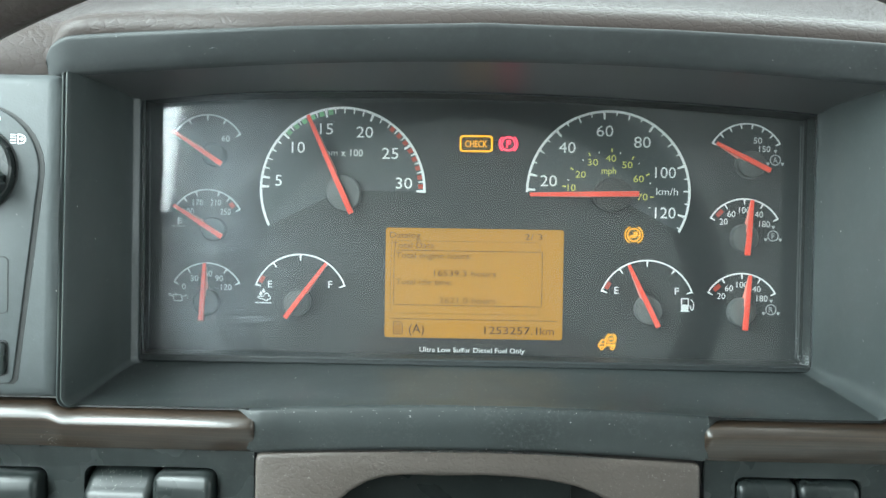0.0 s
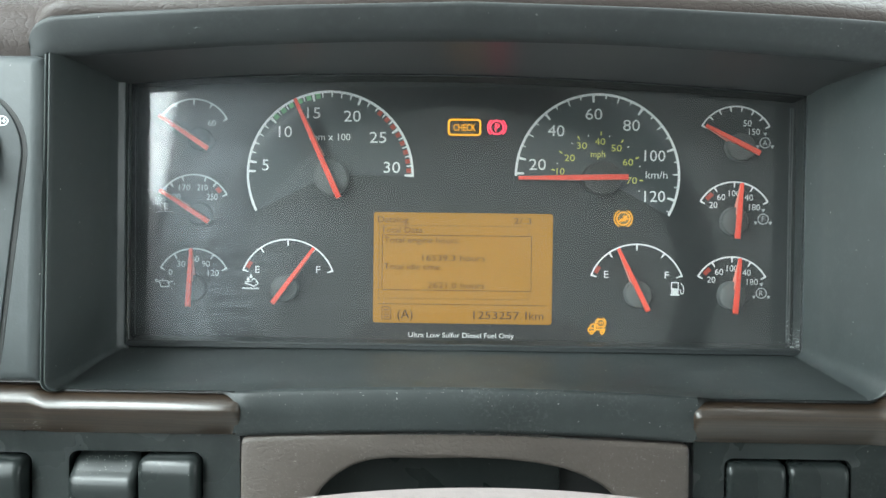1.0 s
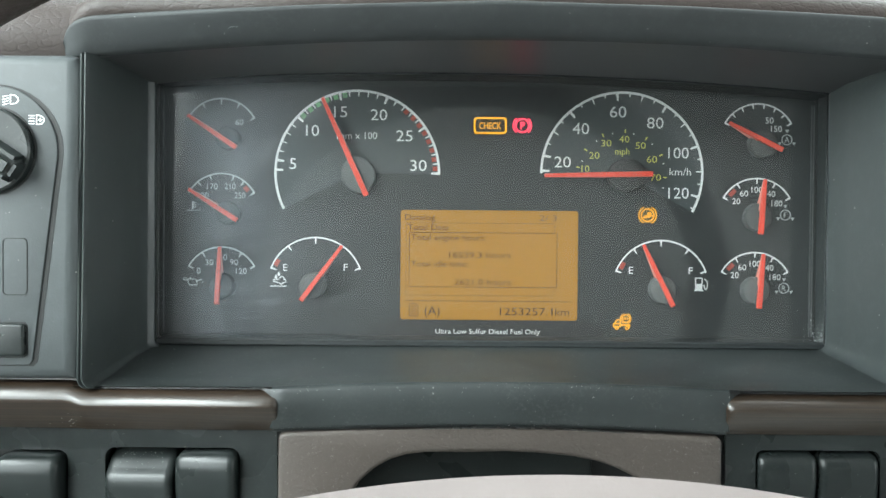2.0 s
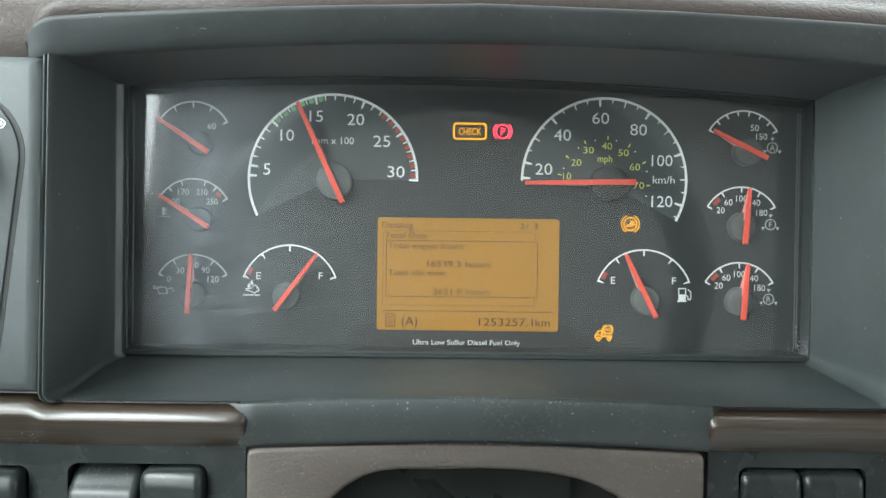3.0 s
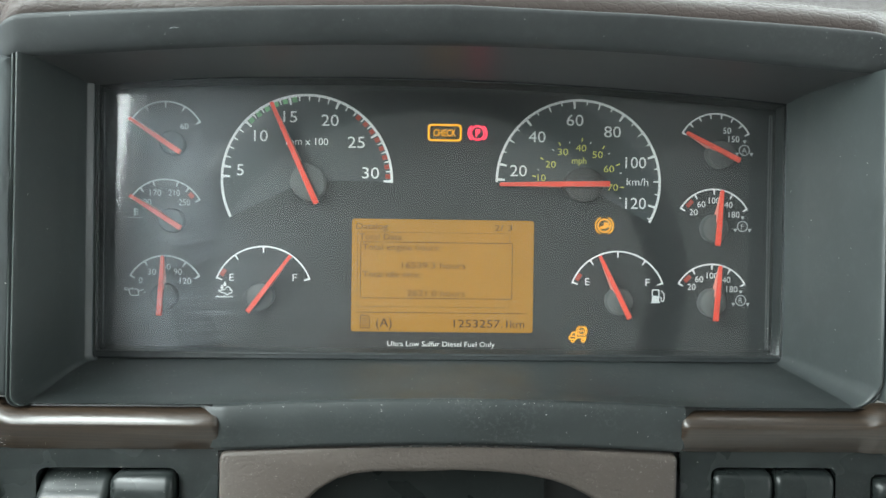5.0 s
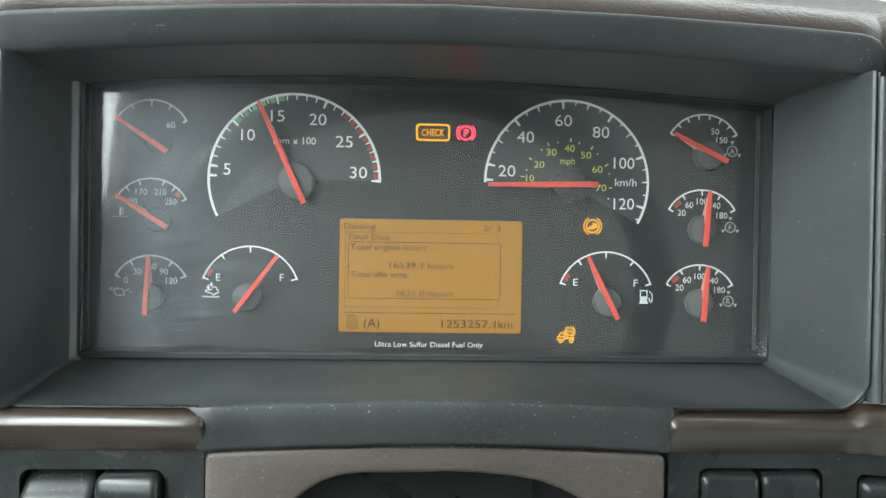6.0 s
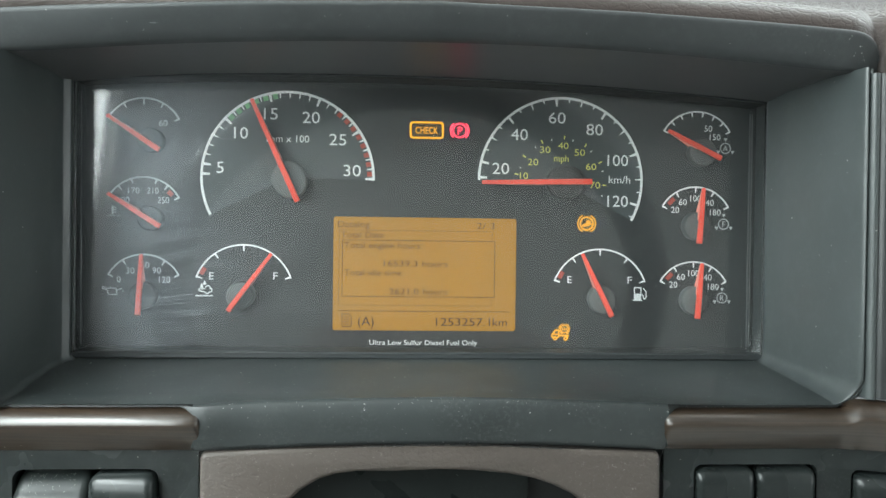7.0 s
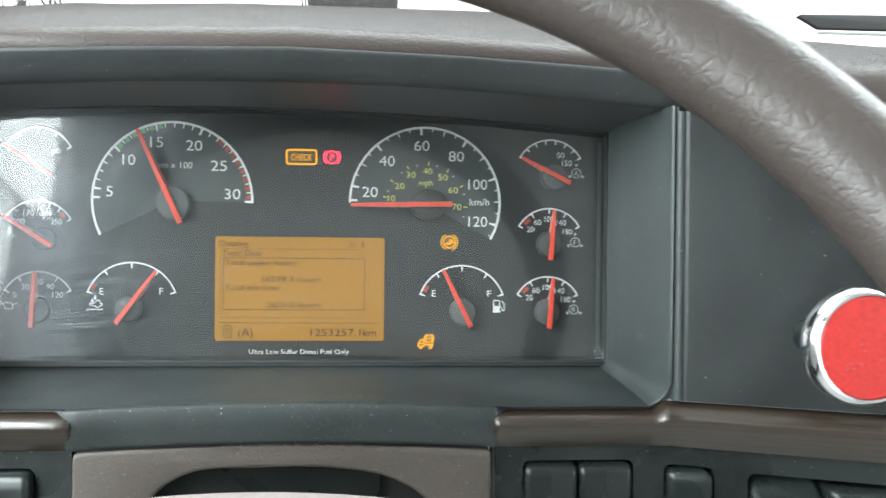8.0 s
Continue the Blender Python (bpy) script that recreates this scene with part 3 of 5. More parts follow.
def side_wall(side):
    """The splayed inner wall at one end of the instrument bay, closed behind and lipped in front."""
    if side < 0:
        path = [(-193.5, -2), (-190.4, -16), (-187.6, -24.5), (-187.4, -26.0), (-188.0, -27.0), (-190.6, -28.2), (-191.2, -29.6), (-192.4, -42), (-194.6, -60), (-197.0, -78), (-198.8, -88), (-199.4, -91), (-200.1, -92), (-200.9, -91.6), (-201.4, -89)]
    else:
        path = [(204.0, -2), (202.8, -15), (201.2, -23.8), (201.2, -25.0), (201.8, -26.2), (203.5, -45), (207.5, -72), (211.5, -96), (212.6, -102.2), (213.2, -104.6), (213.8, -105.6), (214.5, -105.9), (215.1, -105.4), (215.4, -103)]

    def lean(z, u):
        """The left wall's front edge runs outward toward the bottom."""
        return -2.3 * u * min(1.0, max(0.0, (40 - z) / 148.0)) if side < 0 else 0.0

    def at(i, v):
        x, y = path[int(i)]
        u = min(1.0, max(0.0, (-16 - y) / 88.0))
        zt = min(bay_top(-185.8 if side < 0 else 198.9) + 1.5, hood_low(x) + 1.0) + 2.5
        zb = -102.1 - (11.9 * min(1.0, max(0.0, (-18 - y) / 79.0)) if side > 0 else 14.4 * min(1.0, max(0.0, (-18 - y) / 66.0)))
        r = 5.0 + 8.5 * u if side > 0 else 4.0 + 1.5 * u
        if v < 1:
            a = radians(90 * (1 - v))
            y += max(0.0, -98.5 - y) * (1 - v) ** 0.7
            z = zb + r * (1 - math.sin(a))
            return (x + lean(z, u) - side * r * (1 - math.cos(a)), y, z)
        z = zb + r + (zt - zb - r) * (v - 1)
        return (x + lean(z, u), y, z)

    return part("side_wall", sheet(at, list(range(len(path))), [0, .12, .25, .38, .5, .63, .75, .88, 1, 1.25, 1.5, 1.75, 2], (side * 2.2, 0.5, -0.5)), DARK, dashboard, "", 60)


side_wall(-1)
side_wall(1)


def lip_top(x):
    return -109.8 - 3.4 * (abs(x - 12) / 115) ** 2 if abs(x - 12) < 112 else -113.2


def shelf():
    """The sloping sill under the dials and its bowed front lip."""
    xs = steps(-201, 217, 60)

    def at(x, k):
        middle = -104 < x < 121
        zt = lip_top(x)
        ys = [(-10, -101.5), (-18, -102.3), (-50, -102.5 + (zt + 102.5) * 0.35), (-85, -102.5 + (zt + 102.5) * 0.8), (-100, zt - 0.2), (-103.4, zt + 0.4), (-105.2, zt - 0.6), (-106, zt - 2.6), (-105.4, zt - 12), (-102, zt - 20.6), (-96, zt - 22)]
        y, z = ys[k]
        if not middle and k > 5:
            y += 6
        return recede(x, y, z)

    rng = random.Random(21)
    bits = []
    for i in range(430):
        x, k = -186 + 386 * rng.random(), 2 + 5.6 * rng.random() ** 0.8
        a, b = Vector(at(x, int(k))), Vector(at(x, int(k) + 1))
        p = a.lerp(b, k - int(k))
        run = (b - a).normalized()
        up = Vector((1, 0, 0)).cross(run)
        up = up if up.z - up.y > 0 else -up
        p += up * 0.12
        turn, size = rng.random() * 6.3, 0.05 + 0.17 * rng.random() ** 3
        u = Vector((1, 0, 0)) * math.cos(turn) + run * math.sin(turn)
        v = u.cross(up)
        long = 1 + 2.2 * rng.random() ** 3
        quad = bmesh.new()
        quad.faces.new([quad.verts.new(p + u * c * size * long + v * d * size) for c, d in ((-1, 0), (0, -0.8), (1, 0.1), (0.1, 0.9))])
        bits.append(quad)
    tagged(part("dust_specks", join(*bits), LINT, dashboard, "pale specks of dust on the sill"), kind="stuff")
    bm = sheet(lambda x, k: at(x, int(k)), xs, list(range(11)), (0, 3.0, -2.0))
    return part("sill", bm, DUSTY, dashboard, "sloping dusty sill with a bowed lip")


shelf()


def bay_back():
    loops = [rounded(-205, -120, 222, 62, 6)]
    return part("bay_back", extruded(loops, 6, 12), BLACK, dashboard)


bay_back()


# brown vinyl top: its front edge follows the hood, then it runs level to the windscreen
def top_pad():
    def level(x):
        """Height of the flat of the pad in upright metres over the dial centre."""
        return 0.105 - 0.028 * min(1.0, max(0.0, (x - 345) / 125.0)) - 0.004 * min(1.0, max(0.0, (-80 - x) / 110.0)) - 0.006 * min(1.0, max(0.0, (-230 - x) / 60.0))

    c, s = math.cos(radians(18)), math.sin(radians(18))

    def at(x, k):
        inside = abs(x - XC) < 216.5
        z0 = hood_top(x) + 0.4 if inside else 48.0
        y0 = -103.2 + 1.15 * hood_roll(x) if inside else -90.2 - 4.8 * min(1.0, (abs(x - XC) - 216.5) / 40.0) + right_turn(x)
        up = level(x) * 1000
        fy, fz = c * y0 + s * z0, -s * y0 + c * z0  # the front edge, upright
        crown = max(up, fz + 9.0)
        deep = min(26.0, 9.0 + 0.7 * (crown - fz))
        if k < 8:
            a = radians(-14 + 104 * k / 7)
            wy, wz = fy + 1.0 + deep * (1 - math.cos(a)), fz - 1.0 + (crown - fz + 1.0) * math.sin(a) - (min(13.0, max(0.0, (abs(x - XC) - 207) * 1.4)) if k == 0 else 0.0)
        else:
            f = (k - 7) / 8.0
            back = fy + 1.0 + deep
            wy, wz = back + (330 - back) * f ** 1.3, crown + (up - 0.5 - crown) * f ** 1.6
        return recede(x, c * wy - s * wz, s * wy + c * wz, max(0.0, 1 - k / 11.0))

    ends = [-718, -560, -480, -420, -360, -310, -270, -240, -222, -212, -208.5]
    mid = steps(-207.5, 223.5, 60)
    far = [225, 229, 240, 260, 290, 330, 380, 440, 520, 640, 800, 1000, 1200, 1400, 1590]
    xs, ks = ends + mid + far, list(range(16))
    ob = part("top_pad", sheet(lambda x, k: at(x, int(k)), xs, ks, (0, 1.5, -4.0)), LEATHER, dashboard, "brown vinyl dash top, creased behind its smooth front roll")
    worn = ob.data.attributes.new("creased", "FLOAT", "POINT")
    n = len(xs) * len(ks)
    for i in range(len(ob.data.vertices)):
        x = xs[(i % n) // len(ks)]
        worn.data[i].value = min(1.0, max(0.0, ((i % n) % len(ks) - 5.6) / 2.5))


top_pad()


def left_panel():
    loops = [[(-430, -112.5), (-205.4, -112.5), (-203.6, -20), (-202.4, 44), (-204.4, 50.2), (-209, 51.4), (-430, 51.4)]]
    return part("switch_panel", extruded(loops, -93, -60, 6.0), PANEL, dashboard, "grey-green plastic side panel")


left_panel()


def right_panel():
    """The dark panel and the wide rounded lip along its near edge; the lip's highlight is put in as lighter plastic."""
    edge = {215.5: 4.4, 215.65: 2.4, 216.1: 0.9, 216.9: 0.1, 217.9: 0.0, 218.9: 0.5, 219.8: 1.4}
    zs = [-109.5, -108, -60, 0, 44, 46.6]
    bm = sheet(lambda x, z: (x, -107.0 + edge[x] + right_turn(x), z), list(edge), zs, (0, 20, 0))
    part("panel_lip", bm, DARK, dashboard, "rounded edge of the side panel, its highlight put in as lighter plastic", 70)
    bm = sheet(lambda x, z: (x, -105.6 + right_turn(x), z), [219.8, 222.5, 230, 250, 300, 360, 430, 520], zs, (0, 20, 0))
    part("side_panel", bm, SIDE_M, dashboard, "dark plastic panel turned toward the driver", 70)


right_panel()


def wood_trim(side):
    """A rounded lacquered rail that steps forward where it meets the side panel."""
    if side < 0:
        xs = [-100.2, -100.6, -101.8, -104, -108] + steps(-112, -186, 8) + [-190, -193, -195, -197, -199, -201, -203, -205, -208, -214, -230, -260, -300, -360, -420]
    else:
        xs = [117.6, 118.0, 119.2, 121.4, 125.4] + steps(130, 190, 8) + [196, 200, 203, 205, 207, 209, 211, 213, 216, 220, 230, 250, 280, 330, 400, 500]
    ends = {0: 0.35, 1: 0.62, 2: 0.86, 3: 0.965}

    def step(x):
        d = (-193 - x) / 12.0 if side < 0 else (x - 204) / 9.0
        d = min(1.0, max(0.0, d))
        return d * d * (3 - 2 * d)

    section = [(10, -1.5), (3, 0), (-1.5, -0.6), (-4.4, -2.0), (-6.8, -4.0), (-8.2, -6.2), (-8.1, -7.8), (-4.9, -12.6), (0.8, -19.4), (1.8, -20.4), (7, -20.8)]

    def at(i, k):
        i, k = int(i), int(k)
        x = xs[i]
        g = ends.get(i, 1.0)
        y, z = section[k]
        f = step(x)
        top = -114.6
        zz = top + z + (4.2 if side > 0 else 3.4) * f * (1 + max(-20.8, z) / 20.8)
        mid = top - 9.5
        shift = right_turn(x) if side > 0 else 0.0
        p = (x, -101 + (y + 2) * g - 2 + (2.0 if side < 0 else -3.0) * f + shift, mid + (zz - mid) * (0.45 + 0.55 * g))
        return recede(*p) if side < 0 else p

    bm = sheet(at, list(range(len(xs))), list(range(len(section))))
    bm.verts.ensure_lookup_table()
    bm.faces.new(bm.verts[:len(section)])
    return part("wood_trim", bm, WOOD, dashboard, "dark lacquered wood-grain rail")


wood_trim(-1)
wood_trim(1)


def wood_scuffs():
    """Pale chips along the lower edge of the driver-side rail."""
    rng = random.Random(4)
    bits = []
    for i in range(20):
        x = -197 + 9 * rng.gauss(0, 1)
        d = 10 + 8.6 * rng.random() ** 0.6
        y = -101 - float(np.interp(d, [8, 13, 18.3, 19.4], [7.1, 4.1, -0.1, -0.8])) - 0.25
        w, a = 0.2 + 0.9 * rng.random() ** 3, rng.gauss(0, 0.4)
        bits.append(bar(x, -114.6 - d, x + w * math.cos(a), -114.6 - d + w * math.sin(a), 0.07 + 0.08 * rng.random(), y))
    bm = join(*bits)
    for v in bm.verts:
        v.co = recede(*v.co)
    tagged(part("wood_chips", bm, LINT, dashboard, "pale chips in the wood rail"), kind="stuff")


wood_scuffs()


def lower_panel(side):
    if side < 0:
        holes = [rounded(-300, -205, -206.5, -146.2, 5), rounded(-188.0, -205, -121.0, -144.8, 5)]
        loop = rounded(-420, -260, -102.5, -133.6, 2)
        bm = extruded([loop] + holes, -96, -82)
        for v in bm.verts:
            k = max(0.0, -102.5 - v.co.x) * 0.145
            g = 1 + k / 404.0
            v.co = (-10 + (v.co.x + 10) * g, v.co.y + k, -33 + (v.co.z + 33) * g)
    else:
        holes = [rounded(135.0, -200, 196.4, -143.0, 4), rounded(213.6, -200, 238.4, -145.8, 4), rounded(254, -205, 326, -147, 4)]
        loop = rounded(120, -260, 520, -134.0, 2)
        bm = extruded([loop] + holes, -98, -84)
        bmesh.ops.bisect_plane(bm, geom=bm.verts[:] + bm.edges[:] + bm.faces[:], dist=0.001, plane_co=(216, 0, 0), plane_no=(1, 0, 0))
        for v in bm.verts:
            v.co.y += right_turn(v.co.x)
    return part("lower_panel", bm, SWITCH, dashboard, "plastic switch panel, low-dash shade put into its dark colour")


lower_panel(-1)
lower_panel(1)


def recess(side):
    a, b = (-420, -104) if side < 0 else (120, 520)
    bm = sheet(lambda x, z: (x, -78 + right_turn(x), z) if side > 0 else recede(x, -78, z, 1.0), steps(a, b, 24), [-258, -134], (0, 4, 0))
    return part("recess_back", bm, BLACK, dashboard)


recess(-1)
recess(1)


def lower_body():
    """The dash below the frame's edge, down to the firewall."""
    bm = sheet(lambda x, k: (x, (-80, -60, 60)[int(k)] + (right_turn(x) if k == 0 else 0), (-258, -420, -900)[int(k)]), steps(-718, 1590, 14), [0, 1, 2], (0, 30, 0))
    return part("lower_dash", bm, DARK, dashboard)


lower_body()


# ---- steering column cover ----
column_cover = thing("column_cover", (8, -90, -300), "brown grained vinyl steering column cover with an arched opening", "column cover")


def cover():
    outer = [(-101, -300), (-101, -139), (-100, -136.6), (-97.5, -135.8), (-60, -134.2), (-20, -133.2), (12, -133.0), (45, -133.4), (80, -134.6), (114, -136.2), (116.6, -137), (117.4, -139.5), (117.4, -300)]
    arch = [(96, -300), (92, -200), (88, -172), (82, -162), (75, -156.5), (66, -152.0), (57, -148.8), (44, -146.4), (28, -144.9), (12, -144.3), (-10, -144.4), (-28, -145.0), (-38, -146.2), (-46, -148.8), (-54, -153.5), (-61, -160), (-68, -172), (-76, -200), (-80, -300)]
    return part("cover", extruded([outer + arch], -102, -86, 2.4), COVER_M, column_cover)


cover()


def column():
    bm = bmesh.new()
    bmesh.ops.create_cone(bm, cap_ends=True, segments=40, radius1=58, radius2=52, depth=260)
    for v in bm.verts:
        v.co = Vector((10 + v.co.x, -40 - v.co.z * 0.9 - 20, -285 + v.co.y * 0.9 - v.co.z * 0.05))
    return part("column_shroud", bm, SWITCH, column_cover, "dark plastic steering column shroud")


column()
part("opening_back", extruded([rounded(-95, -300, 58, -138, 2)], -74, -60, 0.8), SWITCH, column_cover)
part("opening_side", extruded([rounded(52, -300, 114, -138, 2)], -66, -56), BLACK, column_cover)


def gap_shade_strips():
    """Black strips put along the broken gap between the lip and the column cover for its shade."""
    rng = random.Random(3)
    x = -30.0
    while x < 62:
        w = 3 + 9 * rng.random()
        part("gap_shade_strip", bar(x, -131.9 - 0.0006 * (x - 12) ** 2, x + w, -131.9 - 0.0006 * (x + w - 12) ** 2, 0.3 + 0.35 * rng.random(), -103.2), BLACK, column_cover)
        x += w + 0.5 + 2.2 * rng.random()


gap_shade_strips()


# ---- instrument cluster ----
cluster = thing("instrument_cluster", (7, 0, -103), "dark dial plate, white scales, red needles, smeared clear lens", "instrument cluster")


def lens_outline(grow=0.0):
    top = [(x, bay_top(x) - 0.6 + grow * 0.3) for x in steps(201 + grow, -190 - grow, 24)]
    return top + [(-192 - grow, 44), (-192 - grow, -97), (-190 - grow, -101), (-186, -102.4 - grow), (198, -102.4 - grow), (201.5 + grow, -101), (203 + grow, -97), (203 + grow, 42)]


part("dial_plate", extruded([lens_outline(2)], 0, 4), FACE, cluster)


def cluster_frame():
    """Black bars that hold the lens above and below."""
    upper = [(x, bay_top(x) + 0.2) for x in steps(201, -188, 24)] + [(x, bay_top(x) - 1.2) for x in steps(-188, 201, 24)]
    part("lens_frame", extruded([upper], -24, -3, 0.8), FRAME_M, cluster, "black upper lens bar")
    part("lens_frame", extruded([[(201, -103), (-188, -103), (-188, -100), (-186, -99), (198, -99), (201, -100)]], -24, -3, 0.8), FACE, cluster, "black lower lens bar")


cluster_frame()


def bead(points, r):
    """A fine raised line through points (x, y, z)."""
    bm = bmesh.new()
    rings = []
    for i, (x, y, z) in enumerate(points):
        p, q = points[max(0, i - 1)], points[min(len(points) - 1, i + 1)]
        k = math.hypot(q[0] - p[0], q[2] - p[2])
        nx, nz = (q[2] - p[2]) / k, (p[0] - q[0]) / k
        rings.append([bm.verts.new((x + nx * r * math.cos(a), y - r * math.sin(a), z + nz * r * math.cos(a))) for a in (0, 0.8, 1.57, 2.34, 3.14)])
    for p, q in zip(rings, rings[1:]):
        for j in range(4):
            bm.faces.new((p[j], p[j + 1], q[j + 1], q[j]))
    # Upright lines use a lighter plastic, their highlight put into the colour.
    return part("frame_bead", bm, HUB if points[0][0] == points[-1][0] else FACE, cluster)


for side_x in (200.6, 202.0, -190.9):
    bead([(side_x, -1.2, z) for z in steps(-98, bay_top(side_x) - 4, 6)], 0.45)
for drop in (-100.0, -102.0):
    bead([(x, -23.8, drop) for x in steps(-186, 199, 4)], 0.45)
for drop in (0.9,):
    bead([(x, -23.8, bay_top(x) - drop) for x in steps(-186, 199, 24)], 0.4)


def lens():
    bm = sheet(lambda x, k: (x, -21.0, -100.5 + (bay_top(x) - 0.5 + 100.5) * k), steps(-187.5, 201, 24), steps(0, 1, 6), (0, -2.0, 0))
    ob = part("lens", bm, LENS, cluster, "clear acrylic lens with wiping smears", 20)
    ob.visible_shadow = False


lens()
NEEDLE_Y = -11.0


def needle(gauge, tip, tail, hub, hub_r, width=3.3, cap=HUB, squash=0.9):
    """A tall tapered pointer over a round cap."""
    dx, dz = tip[0] - tail[0], tip[1] - tail[1]
    n = math.hypot(dx, dz)
    c, s = dx / n, dz / n
    turn = math.degrees(math.atan2(dz, dx))
    hub = (-10 + (hub[0] + 10) * 0.986, -33 + (hub[1] + 33) * 0.986)
    hub_r *= 0.986
    part("needle_cap", lathe(hub[0], hub[1], [(hub_r, 0), (hub_r, -6.0), (hub_r - 0.3, -6.6), (hub_r - 1.0, -7.0), (0, -7.0)], 40, squash, turn), cap, gauge)
    tip, tail = [((-10 + (p[0] + 10) * 0.989), (-33 + (p[1] + 33) * 0.989)) for p in (tip, tail)]

    def blade(stations):
        bm = bmesh.new()
        rings = []
        for along, w0, y0, w1, y1 in stations:
            ring = []
            for k, w, y in ((-0.5, w0, y0), (0.5, w0, y0), (0.5, w1, y1), (-0.5, w1, y1)):
                ring.append(bm.verts.new((tail[0] + along * n * c - k * w * width * s, y, tail[1] + along * n * s + k * w * width * c)))
            rings.append(ring)
        for p, q in zip(rings, rings[1:]):
            for i in range(4):
                bm.faces.new((p[i], q[i], q[(i + 1) % 4], p[(i + 1) % 4]))
        bm.faces.new(rings[0])
        bm.faces.new(rings[-1])
        return bm

    y = NEEDLE_Y
    ridge = part("needle", blade([(0, 0.86, y + 0.5, 1.0, y + 2.0), (0.02, 0.9, y, 1.04, y + 2.0), (0.42, 0.86, y, 0.98, y + 1.8), (0.985, 0.6, y, 0.7, y + 1.2), (1.0, 0.5, y + 0.4, 0.6, y + 1.2)]), NEEDLE, gauge, "red-orange pointer", 25)
    part("needle_fin", blade([(0.425, 0.86, y + 1.6, 0.95, -1.2), (0.7, 0.74, y + 1.4, 0.82, y + 5.4), (0.98, 0.6, y + 0.9, 0.62, y + 1.8)]), FIN_LIT, gauge, "pointer fin, side light put into its paler red", 25)


def zone_block(cx, cz, r, deg, along, across, stripes=False):
    """A coloured block on a scale, plain or of three stripes."""
    if not stripes:
        return tick(cx, cz, r - across / 2, r + across / 2, deg, along, along, -0.6)
    return join(*[tick(cx, cz, r + d - across / 7, r + d + across / 7, deg, along, along, -0.6) for d in (-across * 0.38, 0, across * 0.38)])


def tachometer():
    cx, cz, r = -73.6, -0.6, 50.4
    dial = part("tachometer", join(arc(cx, cz, 1, r - 0.6, -0.5, 206.5, -0.25, 72)), SECTOR, cluster, "large engine speed dial with green and red zones")
    part("scale_arc", arc(cx, cz, r - 1.5, r, -1, 206.5, -0.5, 96), WHITE, dial)

    def deg(v):
        return 171.3 - (v - 5) * 6.86

    for v in range(4, 31):
        big = v % 5 == 0 or v == 4
        part("tick_mark", tick(cx, cz, r - (5.6 if big else 4.2), r - 0.4, deg(v), 1.1 if big else 0.5, 1.8 if big else 1.15, -0.55), WHITE, dial)
    for v in (10.5, 11.5, 12.5, 13.5, 14.5, 15.5):
        part("green_zone", zone_block(cx, cz, r - 3.0, deg(v), 2.9, 2.8, v in (10.5, 11.5, 15.5)), GREEN, dial)
    for v in range(22, 30):
        part("red_zone", zone_block(cx, cz, r - 3.0, deg(v + 0.5), 2.7, 2.9), RED, dial)
    for text, x, z in (("5", -112.6, 4.8), ("10", -100.8, 24.9), ("15", -83.8, 36.3), ("20", -60.5, 34.6), ("25", -45.0, 22.0), ("30", -36.4, 4.1)):
        part("numeral", lettering(text, x, z, 6.7, -0.6, width=4.0 if len(text) == 1 else (8.0 if text[0] == "1" else 10.0)), WHITE, dial)
    part("caption", lettering("rpm x 100", -73.8, 22.0, 4.2, -0.6, width=24.5), WHITE, dial)
    needle(dial, (-94.1, 43.4), (-67.7, -14.6), (-73.3, -1.8), 11.2)


tachometer()


